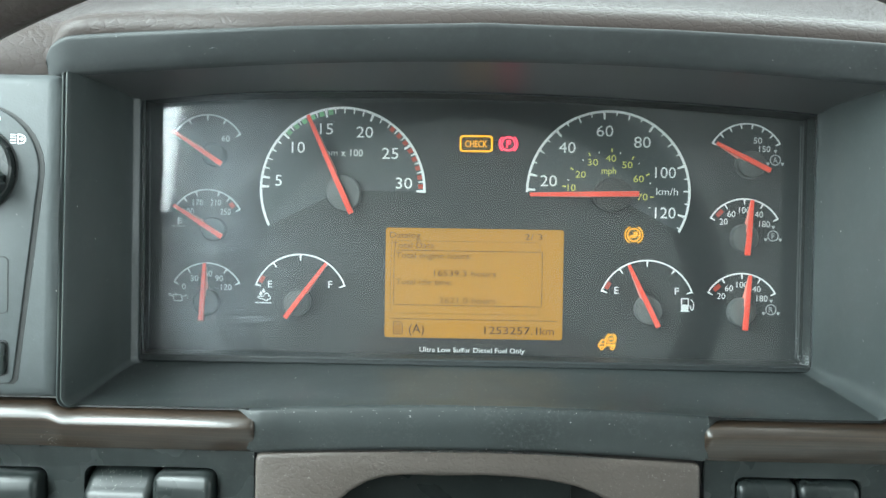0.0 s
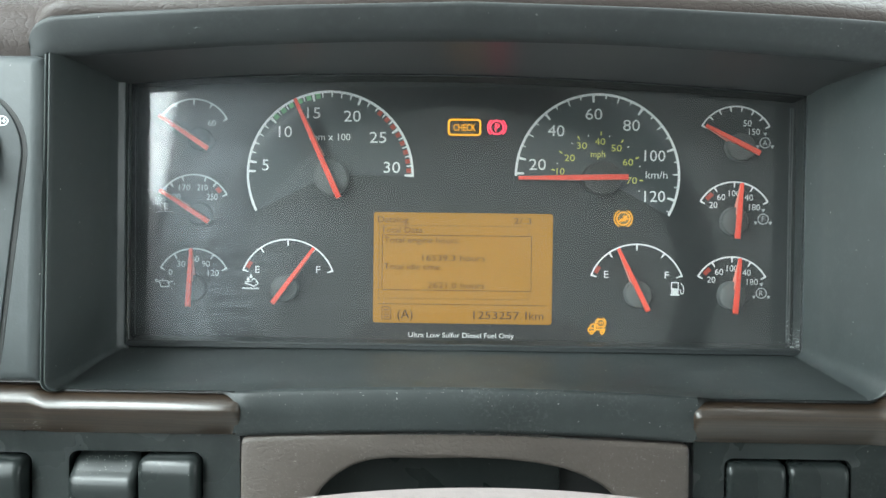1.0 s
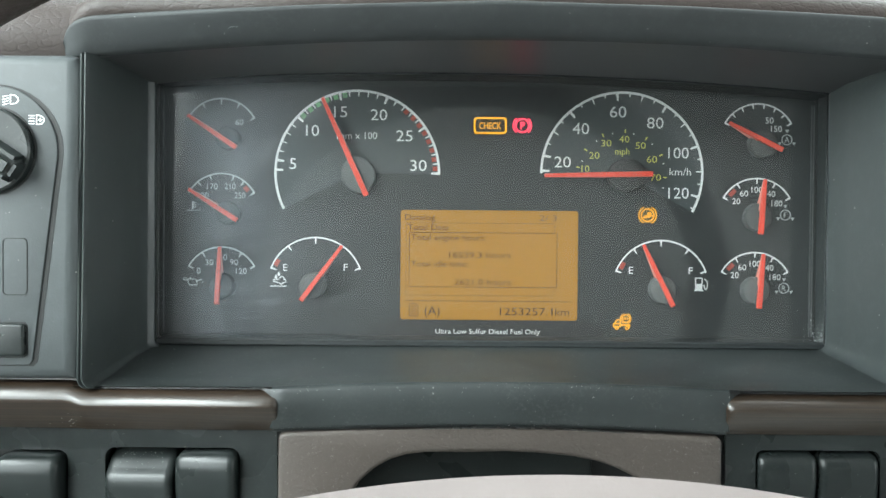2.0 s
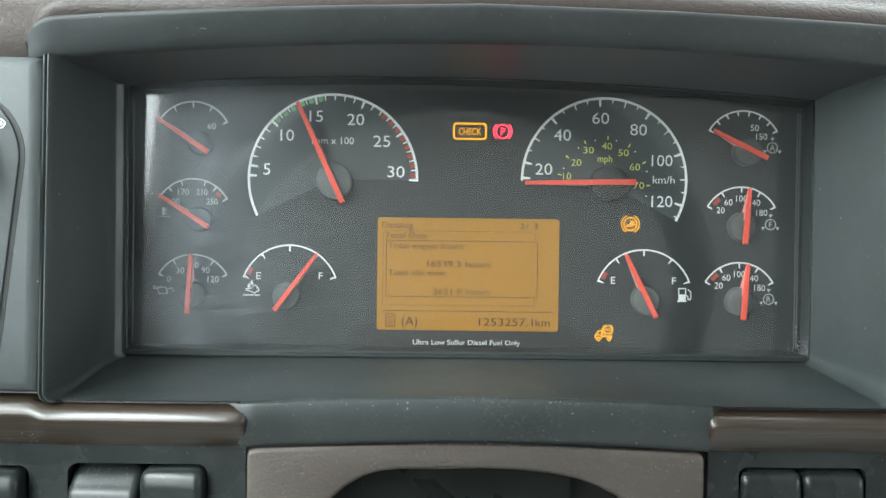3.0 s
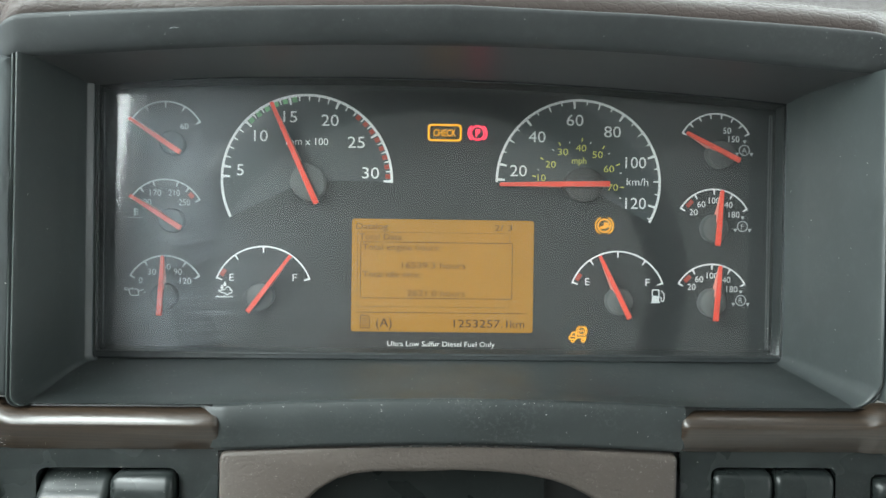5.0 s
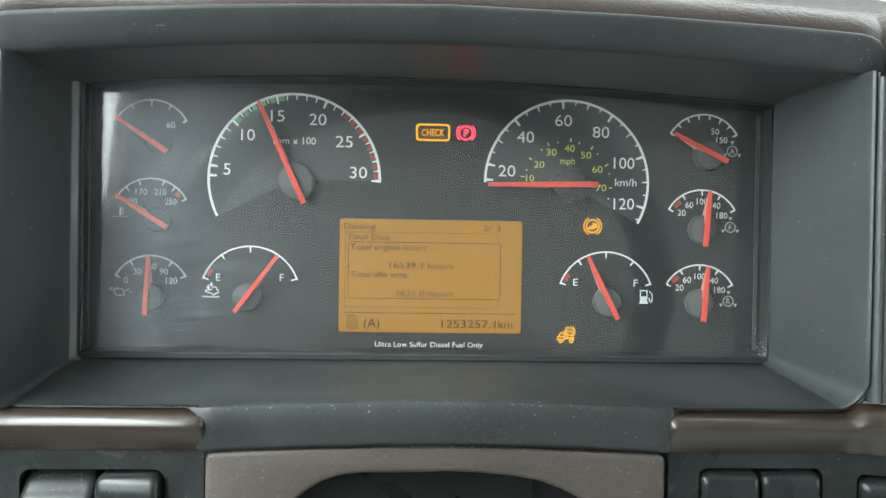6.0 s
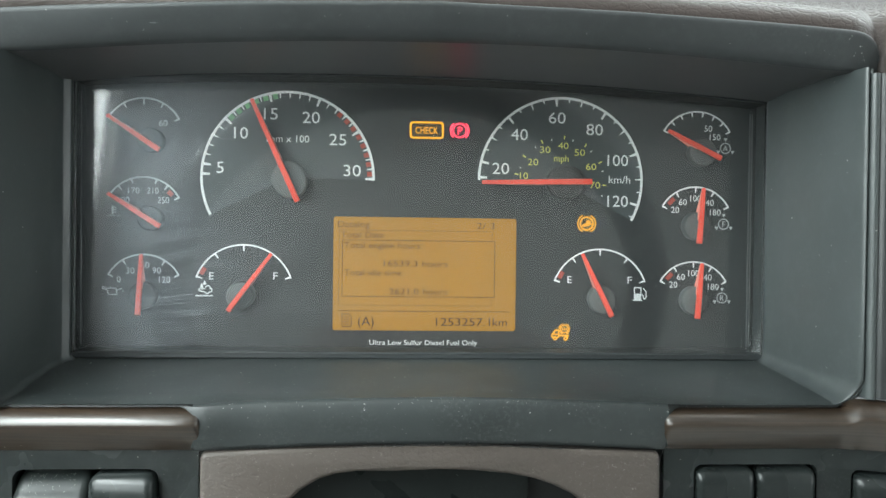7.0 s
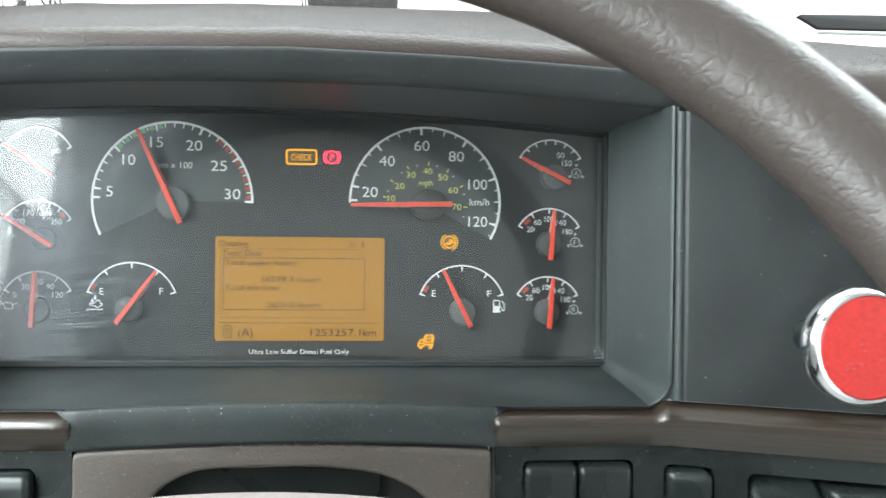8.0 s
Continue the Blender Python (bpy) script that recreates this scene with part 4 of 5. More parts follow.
def speedometer():
    cx, cz, r = 86.7, 0.2, 49.4
    dial = part("speedometer", arc(cx, cz, 1, r - 0.6, -28.5, 180.5, -0.25, 72), SECTOR, cluster, "large road speed dial in km/h and mph")
    part("scale_arc", arc(cx, cz, r - 1.5, r, -28.5, 180.5, -0.5, 96), WHITE, dial)

    def deg(v):
        return 167.6 - (v - 20) * 1.846

    for v in range(15, 126, 5):
        size = 5.6 if v % 20 == 0 or v == 15 else (4.6 if v % 10 == 0 else 3.2)
        at = 178.6 if v == 15 else deg(v)
        part("tick_mark", tick(cx, cz, r - size, r - 0.4, at, 1.1 if size > 5 else 0.55, 1.8 if size > 5 else 1.15, -0.55), WHITE, dial)
    for text, x, z in (("20", 50.9, 6.8), ("40", 61.7, 27.0), ("60", 84.1, 37.2), ("80", 106.6, 30.7), ("100", 120.8, 12.7), ("120", 121.1, -11.5)):
        part("numeral", lettering(text, x, z, 6.7, -0.6, width=12.4 if len(text) == 3 else 10.0), WHITE, dial)
    part("caption", lettering("km/h", 122.0, 1.3, 4.4, -0.6, width=13.0), WHITE, dial)
    for text, x, z in (("10", 64.7, 2.8), ("20", 70.0, 10.9), ("30", 77.2, 18.3), ("40", 88.0, 20.8), ("50", 97.9, 17.0), ("60", 104.8, 8.7), ("70", 107.3, -2.2)):
        part("mph_numeral", lettering(text, x, z, 4.0, -0.6, width=4.8 if text == "10" else 6.2), YELLOW, dial)
    part("mph_caption", lettering("mph", 86.9, 13.4, 4.0, -0.6, width=8.6), YELLOW, dial)
    for i, (x, z) in enumerate(((60.3, 3.6), (64.8, 14.1), (75.2, 22.9), (88.6, 25.6), (101.3, 21.2), (110.2, 11.2), (112.9, -2.2))):
        a = math.atan2(z + 1.5, x - 87)
        part("mph_tick", bar(x - 1.1 * math.cos(a), z - 1.1 * math.sin(a), x + 1.1 * math.cos(a), z + 1.1 * math.sin(a), 0.8, -0.6), YELLOW, dial)
    for d in (161, 127.5, 103.5, 75, 46.5, 16, -17):
        part("fine_mark", tick(87, -1, 25.2, 26.4, d, 0.5, 0.5, -0.6), WHITE, dial)
    needle(dial, (40.2, -1.7), (104.7, -0.4), (90.2, -0.8), 11.8, cap=HUB_DARK, squash=0.86)


speedometer()


def small_gauge(name, label, cx, top, r, half, ticks, numerals, red, tip, tail, hub, hub_r, ink=WHITE, size=3.7, block_r=3.0):
    cz = top - r
    dial = part(name, arc(cx, cz, r - 0.95, r, 90 - half, 90 + half, -0.5, 40), ink, cluster, label)
    for d, size_t in ticks:
        part("tick_mark", tick(cx, cz, r - size_t, r - 0.3, d, 0.65, 1.25, -0.55), ink, dial)
    for text, x, z in numerals:
        part("numeral", lettering(text, x, z, size, -0.6, width=size * (0.62 if len(text) == 1 else (1.32 if len(text) == 2 else 1.78))), ink, dial)
    if red:
        part("red_zone", zone_block(cx, cz, r - block_r, red[0], red[1], red[2]), RED, dial)
    # Plate-coloured caps on the dim gauges stand in for glare hiding them.
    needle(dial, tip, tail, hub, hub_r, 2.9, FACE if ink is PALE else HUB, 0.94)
    return dial


ENDS = ((29.5, 3.6), (150.5, 3.6))
# The three left gauges are inked dimmer; the glare's veil is in the print.
g1 = small_gauge("oil_temperature_gauge", "small oil temperature gauge, its print dimmed for the lens glare", -156.2, 44.3, 23.4, 61, ((29.5, 3.4), (61, 3.6), (90, 4.2), (120, 3.6)), (("60", -145.2, 29.6),), None, (-175.3, 33.0), (-146.6, 13.9), (-153.0, 20.0), 7.4, PALE)
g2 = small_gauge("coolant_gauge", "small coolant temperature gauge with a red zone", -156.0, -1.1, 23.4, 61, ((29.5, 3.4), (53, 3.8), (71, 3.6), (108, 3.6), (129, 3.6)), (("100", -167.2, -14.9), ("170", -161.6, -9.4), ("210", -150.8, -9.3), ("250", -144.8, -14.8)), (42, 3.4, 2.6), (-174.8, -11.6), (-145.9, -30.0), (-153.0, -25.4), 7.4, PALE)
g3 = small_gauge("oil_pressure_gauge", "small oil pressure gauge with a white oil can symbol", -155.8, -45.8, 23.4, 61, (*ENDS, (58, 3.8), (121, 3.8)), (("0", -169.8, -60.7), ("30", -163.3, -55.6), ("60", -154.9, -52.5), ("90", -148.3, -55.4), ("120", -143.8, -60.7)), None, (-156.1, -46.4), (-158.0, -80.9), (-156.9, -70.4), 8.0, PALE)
g4 = small_gauge("exhaust_fluid_gauge", "exhaust fluid level gauge from E to F", -98.6, -39.6, 29.4, 70.5, ((21, 3.9), (159, 3.9), (90, 4.2), (125, 3.9), (55, 3.9)), (("E", -117.0, -58.3), ("F", -80.2, -58.0)), (150, 4.4, 2.6), (-82.4, -45.3), (-107.0, -78.3), (-101.0, -69.7), 8.4, WHITE, 4.2, 2.4)
g5 = small_gauge("fuel_gauge", "fuel level gauge from E to F with a pump symbol", 111.0, -39.9, 29.4, 70.5, ((21, 3.9), (159, 3.9), (90, 4.2), (125, 3.9), (55, 3.9)), (("E", 92.9, -58.5), ("F", 129.1, -58.5)), (150, 4.4, 2.6), (99.6, -43.4), (117.8, -80.0), (112.9, -70.6), 8.4, WHITE, 4.2, 2.4)
g6 = small_gauge("application_pressure_gauge", "small brake application pressure gauge", 168.6, 43.0, 23.4, 61, tuple((d, 3.4) for d in (29.5, 46, 63, 81, 98.5, 116, 133, 150.5)), (("50", 175.4, 32.6), ("150", 179.6, 27.6)), None, (150.2, 30.4), (182.2, 14.5), (172.8, 18.6), 8.6)
RIGHT_TICKS = (*ENDS, (61, 3.8), (90, 3.8), (121, 3.8))
g7 = small_gauge("front_pressure_gauge", "small front air pressure gauge with a red zone", 168.3, -2.0, 23.4, 61, RIGHT_TICKS, (("20", 156.0, -16.2), ("60", 160.6, -11.5), ("100", 168.4, -9.2), ("140", 176.2, -11.6), ("180", 180.5, -17.4)), (136, 4.8, 2.6), (171.8, -3.5), (169.7, -36.2), (170.1, -25.8), 8.4)
g8 = small_gauge("rear_pressure_gauge", "small rear air pressure gauge with a red zone", 167.7, -46.8, 23.4, 61, RIGHT_TICKS, (("20", 155.6, -60.9), ("60", 160.1, -56.2), ("100", 167.9, -54.0), ("140", 175.7, -56.4), ("180", 180.0, -62.0)), (136, 4.8, 2.6), (171.5, -48.3), (169.3, -80.9), (169.3, -70.6), 8.4)


def axle_symbol(gauge, letter, x, z):
    """A ringed letter with three small triangles round it."""
    tri = []
    for d in (90, 210, 330):
        a = radians(d)
        px, pz = x + 5.0 * math.cos(a), z + 5.0 * math.sin(a)
        tri.append(flat([(px - 1.2, pz + 1.0), (px, pz - 1.1), (px + 1.2, pz + 1.0)], -0.6))
    part("symbol", join(arc(x, z, 2.75, 3.3, 0, 360, -0.6, 28), lettering(letter, x, z, 3.4, -0.6), *tri), PALE, gauge)


axle_symbol(g6, "A", 186.0, 21.0)
axle_symbol(g7, "F", 185.7, -24.4)
axle_symbol(g8, "R", 185.4, -68.7)


def strokes(points, w, y=-0.6):
    return [bar(a[0], a[1], b[0], b[1], w, y) for a, b in zip(points, points[1:])]


def oil_can(x, z):
    return join(*strokes([(x - 3.6, z + 1.4), (x + 1.6, z + 1.4), (x + 2.4, z - 2.2), (x - 2.6, z - 2.2), (x - 3.6, z + 1.4)], 0.55), *strokes([(x - 3.4, z + 0.8), (x - 6.0, z + 0.9), (x - 6.0, z + 2.2), (x - 4.2, z + 1.9)], 0.5), *strokes([(x + 2.0, z + 0.2), (x + 5.2, z + 1.4)], 0.55), bar(x - 1.6, z + 1.5, x - 1.6, z + 2.6, 0.6, -0.6), bar(x + 5.8, z + 0.1, x + 5.8, z - 0.9, 0.6, -0.6))


def thermometer(x, z):
    waves = [bar(x - 4 + i * 1.3, z - 2.3, x - 3.2 + i * 1.3, z - 2.3, 0.45, -0.6) for i in range(7)]
    return join(bar(x, z + 3.2, x, z - 1.6, 0.9, -0.6), *[bar(x + 0.4, z + d, x + 2.2, z + d, 0.5, -0.6) for d in (2.4, 1.0, -0.4)], *waves)


def fluid_tank(x, z):
    """Two drops, a pipe bend and a row of waves."""
    drops = [join(flat(circle(x + dx, z + dz, 0.95, 14), -0.6), flat([(x + dx - 0.75, z + dz + 0.5), (x + dx, z + dz + 2.1), (x + dx + 0.75, z + dz + 0.5)], -0.62)) for dx, dz in ((0.2, 3.4), (-1.5, 1.7))]
    pipe = [bar(x - 3.6, z + 0.1, x + 0.4, z + 0.5, 0.6, -0.6), bar(x - 3.4, z - 0.6, x + 0.8, z - 1.7, 0.6, -0.62), arc(x + 2.0, z + 0.8, 1.1, 1.7, -30, 170, -0.6, 14), arc(x + 3.3, z - 0.4, 0.8, 1.4, -130, 80, -0.63, 14), arc(x + 1.7, z - 1.3, 0.8, 1.4, 190, 350, -0.6, 12)]
    wave = strokes([(x - 5 + i, z - 3.6 + (0.35 if i % 2 else -0.35)) for i in range(11)], 0.6)
    return join(*drops, *pipe, *wave)


def fuel_pump(x, z):
    body = [flat([(x - 3.2, z - 3.4), (x + 1.2, z - 3.4), (x + 1.2, z + 0.3), (x - 3.2, z + 0.3)], -0.6), bar(x - 3.0, z + 0.2, x - 3.0, z + 4.0, 0.7, -0.6), bar(x + 1.0, z + 0.2, x + 1.0, z + 4.0, 0.7, -0.6), bar(x - 3.3, z + 3.8, x + 1.3, z + 3.8, 0.7, -0.6), bar(x - 3.8, z - 3.7, x + 1.8, z - 3.7, 0.7, -0.61)]
    hose = strokes([(x + 1.2, z - 0.4), (x + 2.4, z - 0.6), (x + 2.6, z - 2.8), (x + 3.8, z - 2.9), (x + 4.2, z - 1.2), (x + 4.1, z + 1.6), (x + 2.4, z + 3.4)], 0.6)
    return join(*body, *hose)


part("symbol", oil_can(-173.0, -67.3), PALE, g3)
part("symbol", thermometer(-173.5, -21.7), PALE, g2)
part("symbol", fluid_tank(-121.1, -66.2), WHITE, g4)
part("symbol", fuel_pump(135.0, -66.8), WHITE, g5)


def lcd_screen():
    screen = part("lcd_screen", extruded([rounded(-46.9, -89.4, 60.6, -22.9, 1.6)], -0.8, -0.1), LCD, cluster, "amber backlit trip computer screen with dark text")
    y = -1.1

    def line(text, x, z, h, width):
        part("screen_text", lettering(text, x, z, h, y, "LEFT", width, -0.004), INK, screen)

    line("Datalog", -44.3, -29.0, 3.6, 18.4)
    line("2/ 3", 37.1, -29.1, 3.6, 10.6)
    line("Total Data", -42.6, -35.1, 3.6, 25.0)
    line("Total engine hours:", -40.6, -41.2, 3.6, 45.6)
    line("16539.3 hours", -17.4, -51.8, 3.7, 37.6)
    line("Total idle time:", -40.4, -57.2, 3.6, 34.4)
    line("2621.0 hours", -14.1, -68.2, 3.7, 34.3)
    line("(A)", -32.1, -86.6, 5.4, 9.2)
    line("1253257.1", 13.6, -86.4, 4.7, 32.0)
    line("km", 47.2, -86.4, 4.7, 8.4)

    def rule(x0, z0, x1, z1, dash=0.0):
        n = max(1, int(math.hypot(x1 - x0, z1 - z0) / dash)) if dash else 1
        bits = []
        for i in range(n):
            a, b = i / n, (i + (0.58 if dash else 1)) / n
            bits.append(bar(x0 + (x1 - x0) * a, z0 + (z1 - z0) * a, x0 + (x1 - x0) * b, z0 + (z1 - z0) * b, 0.36, y))
        return join(*bits)

    def box(x0, z0, x1, z1, dash=0.0):
        return join(rule(x0, z1, x1, z1, dash), rule(x0, z0, x1, z0, dash), rule(x0, z0, x0, z1, dash), rule(x1, z0, x1, z1, dash))

    part("screen_frame", box(-41.6, -69.5, 47.9, -36.5), INK, screen)
    part("screen_dashes", join(rule(-43.5, -30.7, 46.3, -30.7, 1.9), rule(-43.5, -74.6, 46.3, -74.6, 1.9), rule(-43.5, -74.6, -43.5, -30.7, 1.9), rule(46.3, -36.0, 46.3, -30.7, 1.9), rule(46.3, -74.6, 46.3, -69.8, 1.9)), INK, screen)
    part("screen_rule", rule(-44.1, -78.0, 57.3, -78.0), INK, screen)
    page = strokes([(-41.4, -87.2), (-41.4, -79.8), (-37.6, -79.8), (-36.1, -81.4), (-36.1, -87.2), (-41.4, -87.2)], 0.45, y)
    page += [bar(-40.4, z, -37.2, z, 0.4, y) for z in (-81.6, -83.0, -84.4, -85.8)]
    part("page_symbol", join(*page), INK, screen)


lcd_screen()


def scuffs():
    """Pale flecks where the lens corner has been rubbed."""
    rng = random.Random(11)
    bits = []
    for i in range(150):
        a, b = rng.random(), rng.random() ** 1.6
        x, z = 199.5 - 15 * b * (0.3 + 0.7 * a), -98.0 + 22 * a * rng.random() ** 1.2
        r = 0.10 + 0.28 * rng.random() ** 3
        t = rng.random() * 3.1
        c, s = math.cos(t), math.sin(t)
        k = 0.3 + 0.9 * rng.random()
        bits.append(flat([(x + r * (p * c - q * k * s), z + r * (p * s + q * k * c)) for p, q in ((-1.6, 0), (0, -0.6), (1.5, 0.1), (0.2, 0.7))], -23.3))
    return part("scuff_marks", join(*bits), SYMBOL, cluster, "pale scuffs at the lens corner")


scuffs()
part("fuel_notice", lettering("Ultra Low Sulfur Diesel Fuel Only", -25.4, -97.9, 2.9, -0.6, "LEFT", 63.6, 0.004), WHITE, cluster, "white printed fuel notice")


def warning_lights():
    y = -0.6
    ring = rounded(-3.1, 23.4, 16.9, 33.5, 2.2)
    hole = rounded(-2.0, 24.5, 15.8, 32.4, 1.4)
    edge = bmesh.new()
    a = [edge.verts.new((x, y, z)) for x, z in ring]
    b = [edge.verts.new((x, y, z)) for x, z in hole]
    for i in range(len(a)):
        k = (i + 1) % len(a)
        edge.faces.new((a[i], a[k], b[k], b[i]))
    part("check_light", join(edge, lettering("CHECK", 6.9, 28.4, 4.0, y, width=13.4, bold=0.012)), AMBER, cluster, "lit amber CHECK warning light")
    x, z = 26.3, 28.6
    part("parking_brake_light", join(arc(x, z, 3.5, 4.5, 0, 360, y, 36), arc(x, z, 5.0, 5.8, 130, 230, y, 16), arc(x, z, 5.0, 5.8, -50, 50, y, 16), lettering("P", x + 0.2, z, 4.4, y, bold=0.02)), REDLIGHT, cluster, "lit red parking brake light")
    x, z = 102.6, -25.1
    part("brake_fault_light", join(arc(x, z, 3.3, 4.3, 0, 360, y, 36), arc(x, z, 4.9, 5.7, 115, 245, y, 18), arc(x, z, 4.9, 5.7, -65, 65, y, 18), flat([(x - 2.4, z - 0.4), (x - 0.2, z + 0.2), (x - 0.2, z + 1.9), (x + 2.2, z + 1.9), (x + 2.6, z + 0.2), (x + 1.2, z - 1.6), (x - 2.2, z - 1.9)], y), bar(x - 3.0, z - 1.6, x + 3.2, z - 0.2, 0.8, y - 0.05)), AMBER, cluster, "lit amber brake fault light")
    x, z = 87.9, -90.9
    cab = strokes([(x - 5.2, z - 2.0), (x - 5.2, z - 0.4), (x - 4.3, z + 0.2), (x - 3.4, z + 2.2), (x - 1.2, z + 2.2), (x - 1.2, z - 2.0), (x - 5.2, z - 2.0)], 0.75, y)
    cab += [bar(x - 4.6, z - 0.2, x - 1.2, z - 0.2, 0.6, y - 0.03), bar(x - 1.2, z - 0.9, x + 5.0, z - 0.9, 0.9, y - 0.03), bar(x + 4.2, z - 0.6, x + 4.2, z - 2.6, 0.7, y - 0.06)]
    wheels = [arc(x + d, z - 2.7, 0.55, 1.25, 0, 360, y - 0.09, 16) for d in (-3.2, 3.0)]
    cx, cz = x + 2.2, z + 3.0
    badge = [arc(cx, cz, 2.0, 2.6, 0, 360, y, 28), arc(cx, cz, 2.9, 3.4, 110, 250, y, 14), arc(cx, cz, 2.9, 3.4, -70, 70, y, 14)] + [bar(cx + d, cz - 0.7, cx + d, cz + 0.7, 0.6, y) for d in (-1.1, 0, 1.1)]
    part("trailer_brake_light", join(*cab, *wheels, *badge), AMBER, cluster, "lit amber trailer brake light")


warning_lights()


# ---- headlamp switch, hazard button and plate left of the bay ----
lamp_switch = thing("headlamp_switch", (-247.5, -93, 4.9), "round dark headlamp switch with white lamp symbols on a grey panel", "light switch")
LEFT_ROOTS.append(ORIGIN[lamp_switch])
plate_outline = [(-238.3 + 31.5 * math.cos(radians(a)), 1.3 + 31.5 * math.sin(radians(a))) for a in range(-4, 185, 9)] + [(-258.2, -100.5), (-256.6, -102.5), (-221.1, -102.5), (-219.2, -100.5)]
groove = [(-238.3 + (x + 240) * 1.022, -30 + (z + 30) * 1.009) for x, z in plate_outline]
part("groove", extruded([groove], -107.2, -104), BLACK, lamp_switch)
part("switch_plate", extruded([plate_outline], -108.2, -103, 0.5), PANEL, lamp_switch)
part("dial_ring", lathe(-238.3, 1.3, [(21.6, -107), (21.6, -108.7), (20.9, -108.9), (20.7, -107.5)], 56), BLACK, lamp_switch)
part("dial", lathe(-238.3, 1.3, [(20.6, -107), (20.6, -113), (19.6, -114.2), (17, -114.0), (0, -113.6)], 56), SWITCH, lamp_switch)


def grip():
    bm = bmesh.new()
    bmesh.ops.create_cube(bm, size=1)
    for v in bm.verts:
        v.co = Vector((v.co.x * 40, v.co.y * 14, v.co.z * (16 if v.co.y > 0 else 11)))
    bmesh.ops.bevel(bm, geom=bm.edges[:], offset=3.0, segments=3, affect="EDGES")
    a = radians(-33)
    for v in bm.verts:
        x, z = v.co.x, v.co.z
        v.co = Vector((-238.3 + x * math.cos(a) - z * math.sin(a), v.co.y - 118, 1.3 + x * math.sin(a) + z * math.cos(a)))
    return part("grip", bm, SWITCH, lamp_switch)


grip()


def beam_symbol(x, z, cross=False):
    lamp = [bar(x, z - 2.4, x, z + 2.4, 0.55, -108.6)]
    pts = [(x, z + 2.3), (x + 2.0, z + 2.0), (x + 3.6, z + 0.8), (x + 3.8, z - 0.4), (x + 2.6, z - 1.9), (x, z - 2.3)]
    lamp += strokes(pts, 0.55, -108.6)
    lamp += [bar(x - 3.9, z + d - (0 if cross else 0.8), x - 0.9, z + d, 0.5, -108.6) for d in (-1.9, -0.6, 0.7, 2.0)]
    if cross:
        lamp += [bar(x + 0.8, z, x + 3.0, z, 0.5, -108.65), bar(x + 1.9, z - 1.1, x + 1.9, z + 1.1, 0.5, -108.7)]
    return join(*lamp)


part("symbol", beam_symbol(-229.4, 26.0), SYMBOL, lamp_switch)
part("symbol", beam_symbol(-216.8, 16.2, True), SYMBOL, lamp_switch)
sunx, sunz = -231.9, -3.8
part("symbol", join(arc(sunx, sunz, 1.7, 2.3, 0, 360, -125.3, 24), *[tick(sunx, sunz, 3.0, 4.3, d, 0.55, 0.55, -125.3) for d in range(0, 360, 45)]), SYMBOL, lamp_switch)
part("blank_groove", extruded([rounded(-233.6, -68.6, -221.4, -40.8, 2.4), rounded(-233.2, -68.2, -221.8, -41.2, 2.1)], -108.5, -108.0), BLACK, lamp_switch)

hazard = thing("hazard_button", (-244, -94, -92), "black hazard push button with a red triangle", "button")
LEFT_ROOTS.append(ORIGIN[hazard])
part("button_groove", extruded([rounded(-260, -98.9, -221.3, -81.5, 2.4)], -108.6, -106), BLACK, hazard)
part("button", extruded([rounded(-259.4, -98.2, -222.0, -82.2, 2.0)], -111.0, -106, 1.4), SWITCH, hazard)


def triangle(x, z, r, w):
    pts = [(x + r * math.cos(radians(a)), z + r * math.sin(radians(a))) for a in (90, 210, 330, 90)]
    return join(*strokes(pts, w, -111.3))


part("triangle_symbol", join(triangle(-244.5, -91.2, 7.0, 0.8), triangle(-244.5, -91.2, 3.8, 0.8)), REDKNOB, hazard)


# ---- rocker switches ----
def rocker(x0, x1, top, depth, pressed, label, lean=0.0):
    """A rocker with rounded top corners and sides; a pressed one slopes in at the top."""
    sw = thing("rocker_switch", ((x0 + x1) / 2, -96 + depth, top - 56), label, "switch", "rocker switches under the wood trim")
    if pressed:
        face = ((0, 2, 9.0, 10.2, 11.6, 14, 30, 46, 52, 56), (-90, -92.2, -99.2, -100.8, -102.0, -102.6, -102.4, -103.6, -103.4, -98))
    else:
        face = ((0, 0.4, 1, 1.8, 2.8, 4, 5.5, 7.5, 14.5, 30, 46, 52, 56), (-98, -99.8, -101.1, -102.2, -103.1, -103.7, -104.2, -104.5, -104.5, -102.6, -104, -103.6, -98))
    w, R, C = x1 - x0, 3.8, 4.4
    us = [0, 0.12, 0.5, 1.1, 2.0, 3.0, 3.8, w / 2, w - 3.8, w - 3.0, w - 2.0, w - 1.1, w - 0.5, w - 0.12, w]

    def at(u, s):
        e = R - min(u, w - u, R)
        inset = C - math.sqrt(C * C - (C - min(s, C)) ** 2)
        return (x0 + inset + u * (w - 2 * inset) / w, table(s, *face) + R - math.sqrt(R * R - e * e) + depth + lean * u, top - s)

    bm = sheet(at, us, [0, 0.1, 0.4, 1, 1.8, 2.8, 4, 5.5, 7.5, 9.0, 10.2, 11.6, 14, 18, 24, 30, 38, 46, 52, 56], (0, 14, 0))
    if x1 < 0:
        for v in bm.verts:
            v.co = recede(*v.co, 1.0)
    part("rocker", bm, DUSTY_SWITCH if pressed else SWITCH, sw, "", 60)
    return sw


rocker(-240.5, -208.8, -148.4, 0, False, "dark grey plastic rocker switch, upright")
pressed_switch = rocker(-186.6, -153.2, -146.4, 0, True, "dusty dark grey rocker switch pressed at the top")


